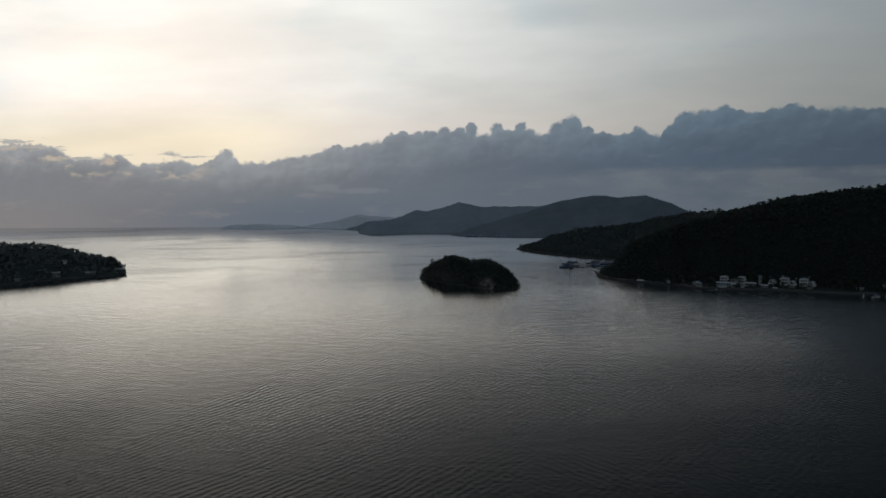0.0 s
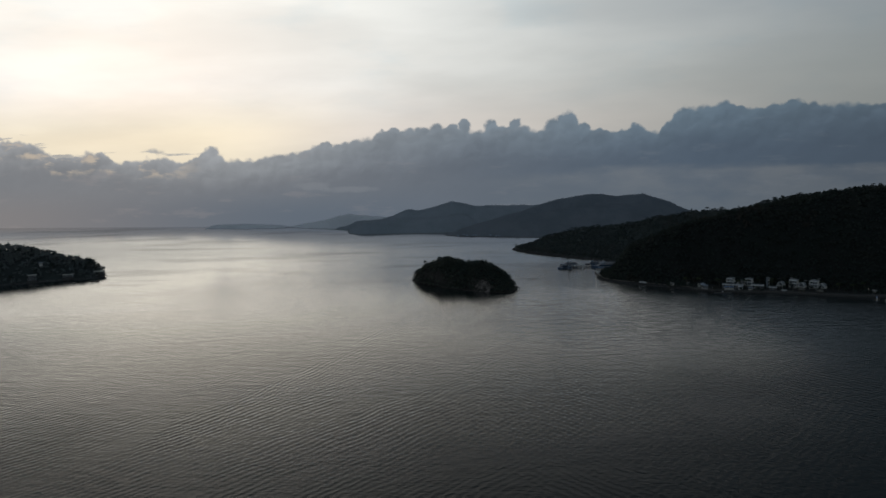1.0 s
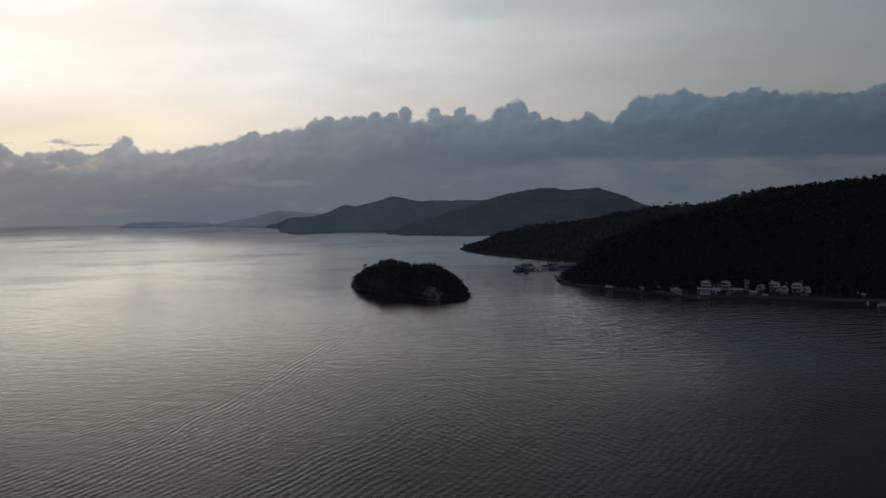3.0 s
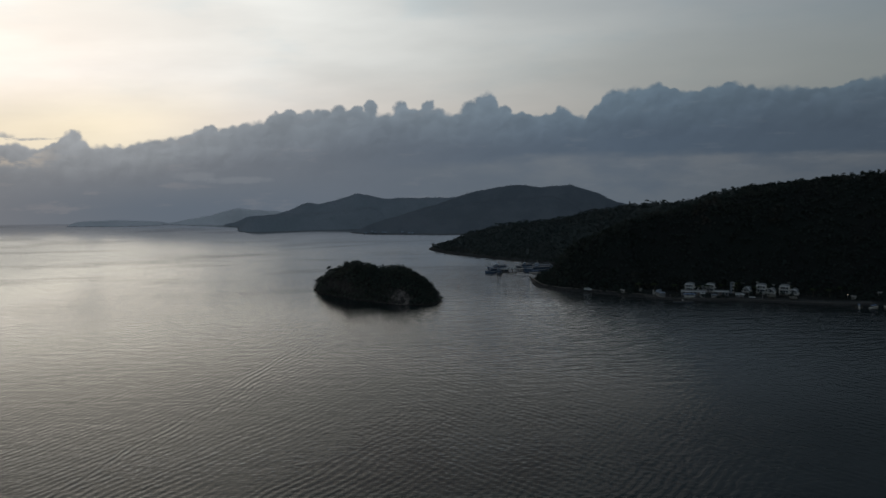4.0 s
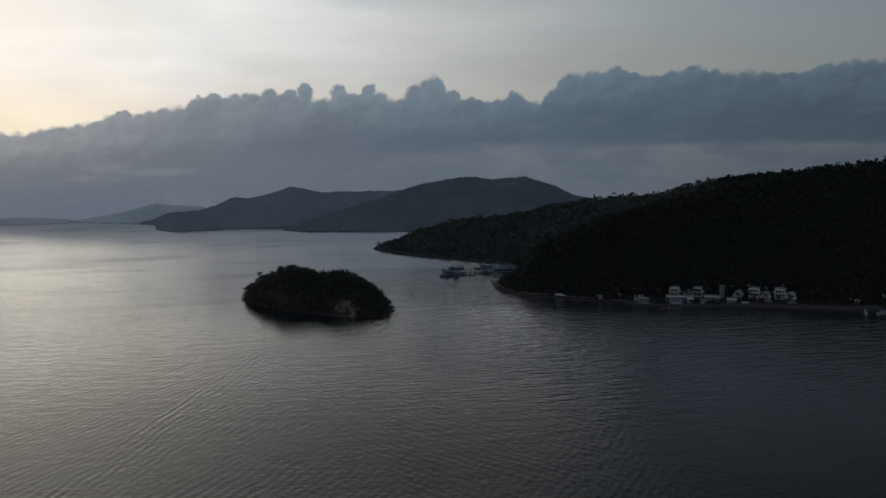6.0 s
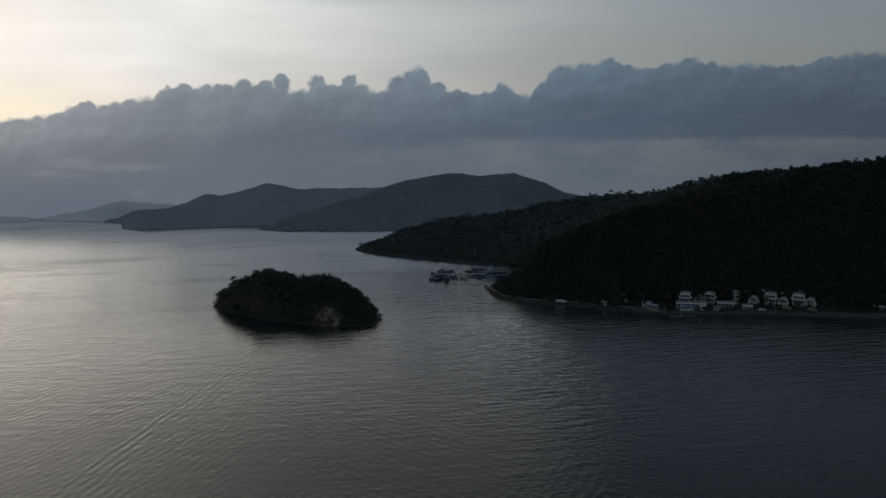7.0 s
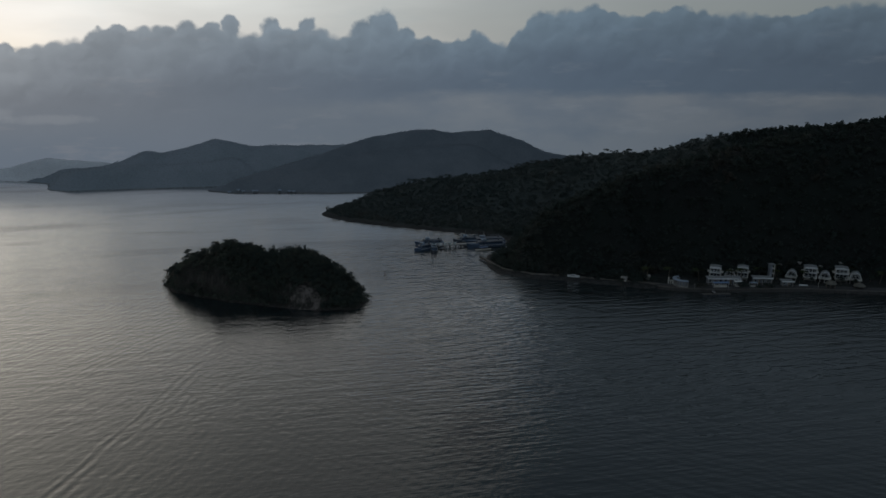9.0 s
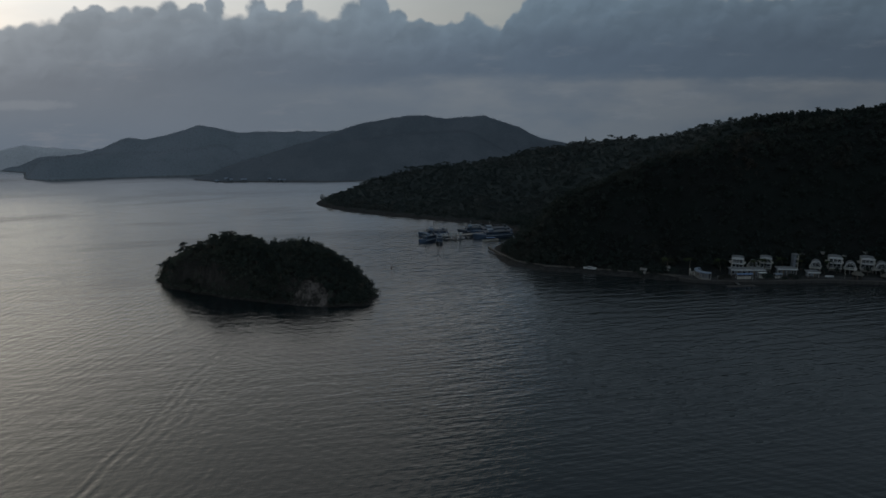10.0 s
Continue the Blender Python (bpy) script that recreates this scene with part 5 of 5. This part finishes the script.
def ship(m, length, beam, decks, label, hullmat, house_mat):
    t = thing("passenger_boat", label, "boat", m, "boats at the pier")
    dep = length * 0.06 + 0.5
    part("hull", loft(bmesh.new(), hull_rings(length, beam, dep, 0.8, length * 0.035)), hullmat, t)
    part("rub_rail", boxed(-length * 0.46, -beam / 2 - 0.06, dep - 0.3, length * 0.22, beam / 2 + 0.06, dep - 0.15), M_WHITE, t)
    z, l0, l1 = dep, -length * 0.42, length * 0.22
    for k in range(decks):
        house = part("deckhouse", boxed(l0, -beam * 0.42, z, l1, beam * 0.42, z + 1.35, bevel=0.06), house_mat, t)
        n = max(int((l1 - l0) / 1.5), 2)
        for i in range(n):
            x0 = l0 + (l1 - l0) * (i + 0.2) / n
            for s in (-1, 1):
                part("window", boxed(x0, s * beam * 0.42 - 0.03, z + 0.5, x0 + (l1 - l0) * 0.6 / n, s * beam * 0.42 + 0.03, z + 1.05), M_GLASS, house)
        z += 1.35
        part("deck", boxed(l0 - 0.5, -beam * 0.47, z, l1 + 0.7, beam * 0.47, z + 0.15, bevel=0.03), M_DARKHULL, t)
        z += 0.15
        l0, l1 = l0 + length * 0.03, l1 - length * 0.07
    wheel = part("wheelhouse", boxed(l1 - length * 0.14, -beam * 0.28, z, l1, beam * 0.28, z + 1.1, bevel=0.08), M_PALEBLUE, t)
    part("window", boxed(l1 - 0.02, -beam * 0.24, z + 0.5, l1 + 0.04, beam * 0.24, z + 0.95), M_GLASS, wheel)
    mast = bmesh.new()
    tube(mast, (l1 - length * 0.1, 0, z + 1.0), (l1 - length * 0.1, 0, z + 3.9), 0.09, 0.04)
    tube(mast, (l1 - length * 0.1, -0.9, z + 2.7), (l1 - length * 0.1, 0.9, z + 2.7), 0.04, 0.04)
    part("mast", mast, M_METAL, t)
    part("funnel", boxed(l0 + 0.6, -0.4, z, l0 + 1.4, 0.4, z + 1.0, bevel=0.1), M_DARKHULL, t)
    rails = bmesh.new()
    for s in (-1, 1):
        box(rails, l0 - 0.4, s * beam * 0.44 - 0.03, z + 0.85, l1, s * beam * 0.44 + 0.03, z + 0.92)
        for i in range(8):
            px = l0 - 0.4 + (l1 - l0 + 0.4) * i / 7
            box(rails, px - 0.03, s * beam * 0.44 - 0.03, z, px + 0.03, s * beam * 0.44 + 0.03, z + 0.88)
    part("railing", rails, M_PALEBLUE, t)
    return t


def outrigger(m, length, label, group):
    t = thing("outrigger_boat", label, "boat", m, group)
    part("hull", loft(bmesh.new(), hull_rings(length, length * 0.12, 0.5, 0.3, length * 0.035)), M_CREAM, t)
    for s in (-1, 1):
        part("outrigger", tube(bmesh.new(), (-length * 0.36, s * length * 0.24, 0.12), (length * 0.32, s * length * 0.24, 0.2), 0.09, 0.07), M_WOOD, t)
    for u in (-0.22, 0.02, 0.22):
        part("arm", tube(bmesh.new(), (u * length, -length * 0.24, 0.25), (u * length, length * 0.24, 0.25), 0.05, 0.05), M_WOOD, t)
        bm = bmesh.new()
        tube(bm, (u * length, -length * 0.05, 0.4), (u * length, -length * 0.05, 1.5), 0.04, 0.04)
        tube(bm, (u * length, length * 0.05, 0.4), (u * length, length * 0.05, 1.5), 0.04, 0.04)
        part("canopy_post", bm, M_METAL, t)
    arc = [(length * 0.075 * math.cos(a), 1.48 + 0.22 * math.sin(a)) for a in [math.pi * i / 8 for i in range(9)]]
    ring = arc + [(y * 0.95, z - 0.07) for y, z in reversed(arc)]
    part("canopy", loft(bmesh.new(), [[(x, y, z) for y, z in ring] for x in (-length * 0.3, length * 0.26)]), M_BLUE, t)
    return t


SHIP_A = "grey-blue passenger boat with white decks moored at the pier"
SHIP_B = "dark-hulled passenger boat with upper deck moored at the pier"
ship(pose(103, 677, 0, 0, 0, 200), 11, 3.6, 1, SHIP_A, M_STEEL, M_STEEL)
ship(pose(107, 672.5, 0, 0, 0, 250), 9, 3.2, 1, SHIP_B, M_DARKHULL, M_STEEL)
ship(pose(109, 686, 0, 0, 0, 165), 14, 4.0, 1, SHIP_A, M_STEEL, M_STEEL)
ship(pose(135, 673.5, 0, 0, 0, 176), 19, 4.6, 1, "long grey-blue ferry with white rails along the pier", M_STEEL, M_STEEL)
ship(pose(137, 680, 0, 0, 0, 174), 20, 4.8, 1, "long grey ferry moored behind another at the pier", M_STEEL, M_STEEL)
ship(pose(129, 686, 0, 0, 0, 170), 13, 3.8, 1, SHIP_B, M_DARKHULL, M_STEEL)
outrigger(pose(131, 667.5, 0, 0, 0, 178), 8, "small outrigger boat with canopy before the ferries", "outrigger boats")
for bx, by, br in ((288, 531.5, 15), (281, 534, 60), (306, 531, 30), (296, 529, 110), (322, 527, 45)):
    outrigger(pose(bx, by, 0, 0, 0, br), 6.5, "small white outrigger boat moored close to shore", "outrigger boats")

# motor launch lying at the stony shore
t = thing("motor_launch", "small white motor launch lying at the stony shore", "boat", at(148.6, 605.6, 0.15, -36))
part("hull", loft(bmesh.new(), hull_rings(5.0, 1.3, 0.5, 0.25, 0.15)), M_WHITE, t)
cabin = part("cabin", boxed(-0.9, -0.5, 0.48, 0.9, 0.5, 0.85, bevel=0.1), M_SLATE, t)
part("windscreen", boxed(0.88, -0.42, 0.55, 0.94, 0.42, 0.8), M_GLASS, cabin)
part("cabin_roof", boxed(-1.1, -0.55, 0.85, 1.05, 0.55, 0.92, bevel=0.03), M_WHITE, t)

pier = thing("pier", "concrete pier on piles with white parapet", "pier", pose(118, 677.8, 0, 0, 0, -4))
part("deck", boxed(-10, -1.4, 1.3, 26, 1.4, 1.65, bevel=0.05), M_GREYC, pier)
for k in range(13):
    for s in (-1, 1):
        part("pile", tube(bmesh.new(), (-9.5 + k * 2.9, s * 1.1, -2.5), (-9.5 + k * 2.9, s * 1.1, 1.35), 0.2, 0.2), M_GREYC, pier)
for k in range(5):
    part("parapet", boxed(-9 + k * 2.4, -1.4, 1.65, -7.7 + k * 2.4, -1.2, 2.75), M_WHITE, pier)
part("parapet_rail", boxed(-9.4, -1.42, 2.75, 2.6, -1.18, 2.95), M_WHITE, pier)

# channel marker on the open water
t = thing("channel_marker", "thin red channel marker standing in the water", "buoy", pose(72.8, 637.8, 0))
part("float", tube(bmesh.new(), (0, 0, -0.6), (0, 0, 0.25), 0.42, 0.36, 14), M_BUOY, t)
part("mast", tube(bmesh.new(), (0, 0, 0.25), (0, 0, 1.3), 0.10, 0.07), M_BUOY, t)
bm = bmesh.new()
bmesh.ops.create_cone(bm, cap_ends=True, segments=10, radius1=0.22, radius2=0.02, depth=0.45)
bmesh.ops.translate(bm, vec=(0, 0, 1.45), verts=bm.verts)
part("top_mark", bm, M_BUOY, t)


# ---------------------------------------------------------------- headland and far shore
def head_at(x, y, lift=0.0, turn=0.0):
    return pose(x, y, max(float(head.height(np.array([float(x)]), np.array([float(y)]))[0][0]), 0) + lift, 0, 0, turn)


def terraced(label, m, w, d, storeys):
    """A low shore house of open terraces with flat overhanging roofs."""
    t = thing("headland_house", label, "house", m, "houses on the headland")
    for k in range(storeys):
        z = 2.3 * k
        inset = 0.5 * k
        part("floor_slab", boxed(-w / 2 - 0.3 + inset, -d / 2 - 1.0 + inset, z - (1.8 if k == 0 else 0), w / 2 + 0.3 - inset, d / 2, z + 0.2, bevel=0.04), M_STONE, t)
        part("wall", boxed(-w / 2 + 0.3 + inset, -d / 2 + 0.6 + inset, z + 0.2, w / 2 - 0.3 - inset, d / 2 - 0.1, z + 2.1), M_SLATE, t)
        for i in range(4):
            x0 = -w / 2 + 0.5 + inset + i * (w - 1 - 2 * inset) / 4
            window("window", t, x0, x0 + (w - 1 - 2 * inset) / 4 - 0.2, z + 0.7, z + 1.9, -d / 2 + 0.6 + inset)
            part("column", boxed(x0 - 0.1, -d / 2 - 0.8 + inset, z + 0.2, x0 + 0.1, -d / 2 - 0.6 + inset, z + 2.1), M_GREYC, t)
    z, inset = 2.3 * storeys, 0.5 * (storeys - 1)
    part("roof", boxed(-w / 2 - 0.5 + inset, -d / 2 - 1.2 + inset, z - 0.2, w / 2 + 0.5 - inset, d / 2 + 0.3, z + 0.05, bevel=0.05), M_CREAM, t)


terraced("long single-storey grey shore house with flat pale roof and terraces", head_at(-310, 706.5, -0.2, 8), 8, 4, 1)
terraced("grey terraced shore house with two open storeys", head_at(-338, 701.5, -0.2, 15), 7, 4, 2)
terraced("small grey shore house at the headland waterline", head_at(-366, 690, -0.2, 20), 5, 3, 1)
cottage("headland_house", "small pale house with slate roof among trees", head_at(-333, 709, 0.4, 12), 2.4, 2.0, 1.2, M_SLATE, "houses on the headland")
t = thing("open_pavilion", "open pavilion with flat roof at the headland tip", "pavilion", head_at(-286, 713.5, 0.9, 10))
part("platform", boxed(-4.5, -2.6, -1.6, 3.2, 2.6, 0.2, bevel=0.08), M_STONE, t)
for sx in (-4, -0.6, 2.8):
    for sy in (-2.2, 2.2):
        part("column", boxed(sx - 0.15, sy - 0.15, 0.2, sx + 0.15, sy + 0.15, 2.6), M_GREYC, t)
part("roof", boxed(-5.0, -3.0, 2.6, 3.8, 3.0, 2.8, bevel=0.08), M_CREAM, t)


def far_at(x, y, turn=0.0, lift=0.0):
    return pose(x, y, max(float(spur.height(np.array([float(x)]), np.array([float(y)]))[0][0]), 0) + lift, 0, 0, turn)


for fx, fy in ((24, 876), (30, 875), (33, 873), (41, 871), (57, 866), (63, 864), (66, 862.5)):
    cottage("far_house", "tiny pale house on the distant shore", far_at(fx, fy - 4, -15 + 9 * (fx % 5), 0.0), 1.4 + fx % 3, 1.6, 0.8, M_PALEBLUE, "houses on the far shore", M_SLATE)
t = thing("radio_mast", "thin lattice radio mast on the distant hill", "mast", far_at(224, 898, 0, -0.5))
for s in ((-0.5, -0.5), (0.5, -0.5), (0, 0.6)):
    part("leg", tube(bmesh.new(), (s[0], s[1], 0), (s[0] * 0.2, s[1] * 0.2, 2.2), 0.1, 0.06, 5), M_METAL, t)
part("antenna", tube(bmesh.new(), (0, 0, 2.1), (0, 0, 3.2), 0.06, 0.03, 5), M_METAL, t)
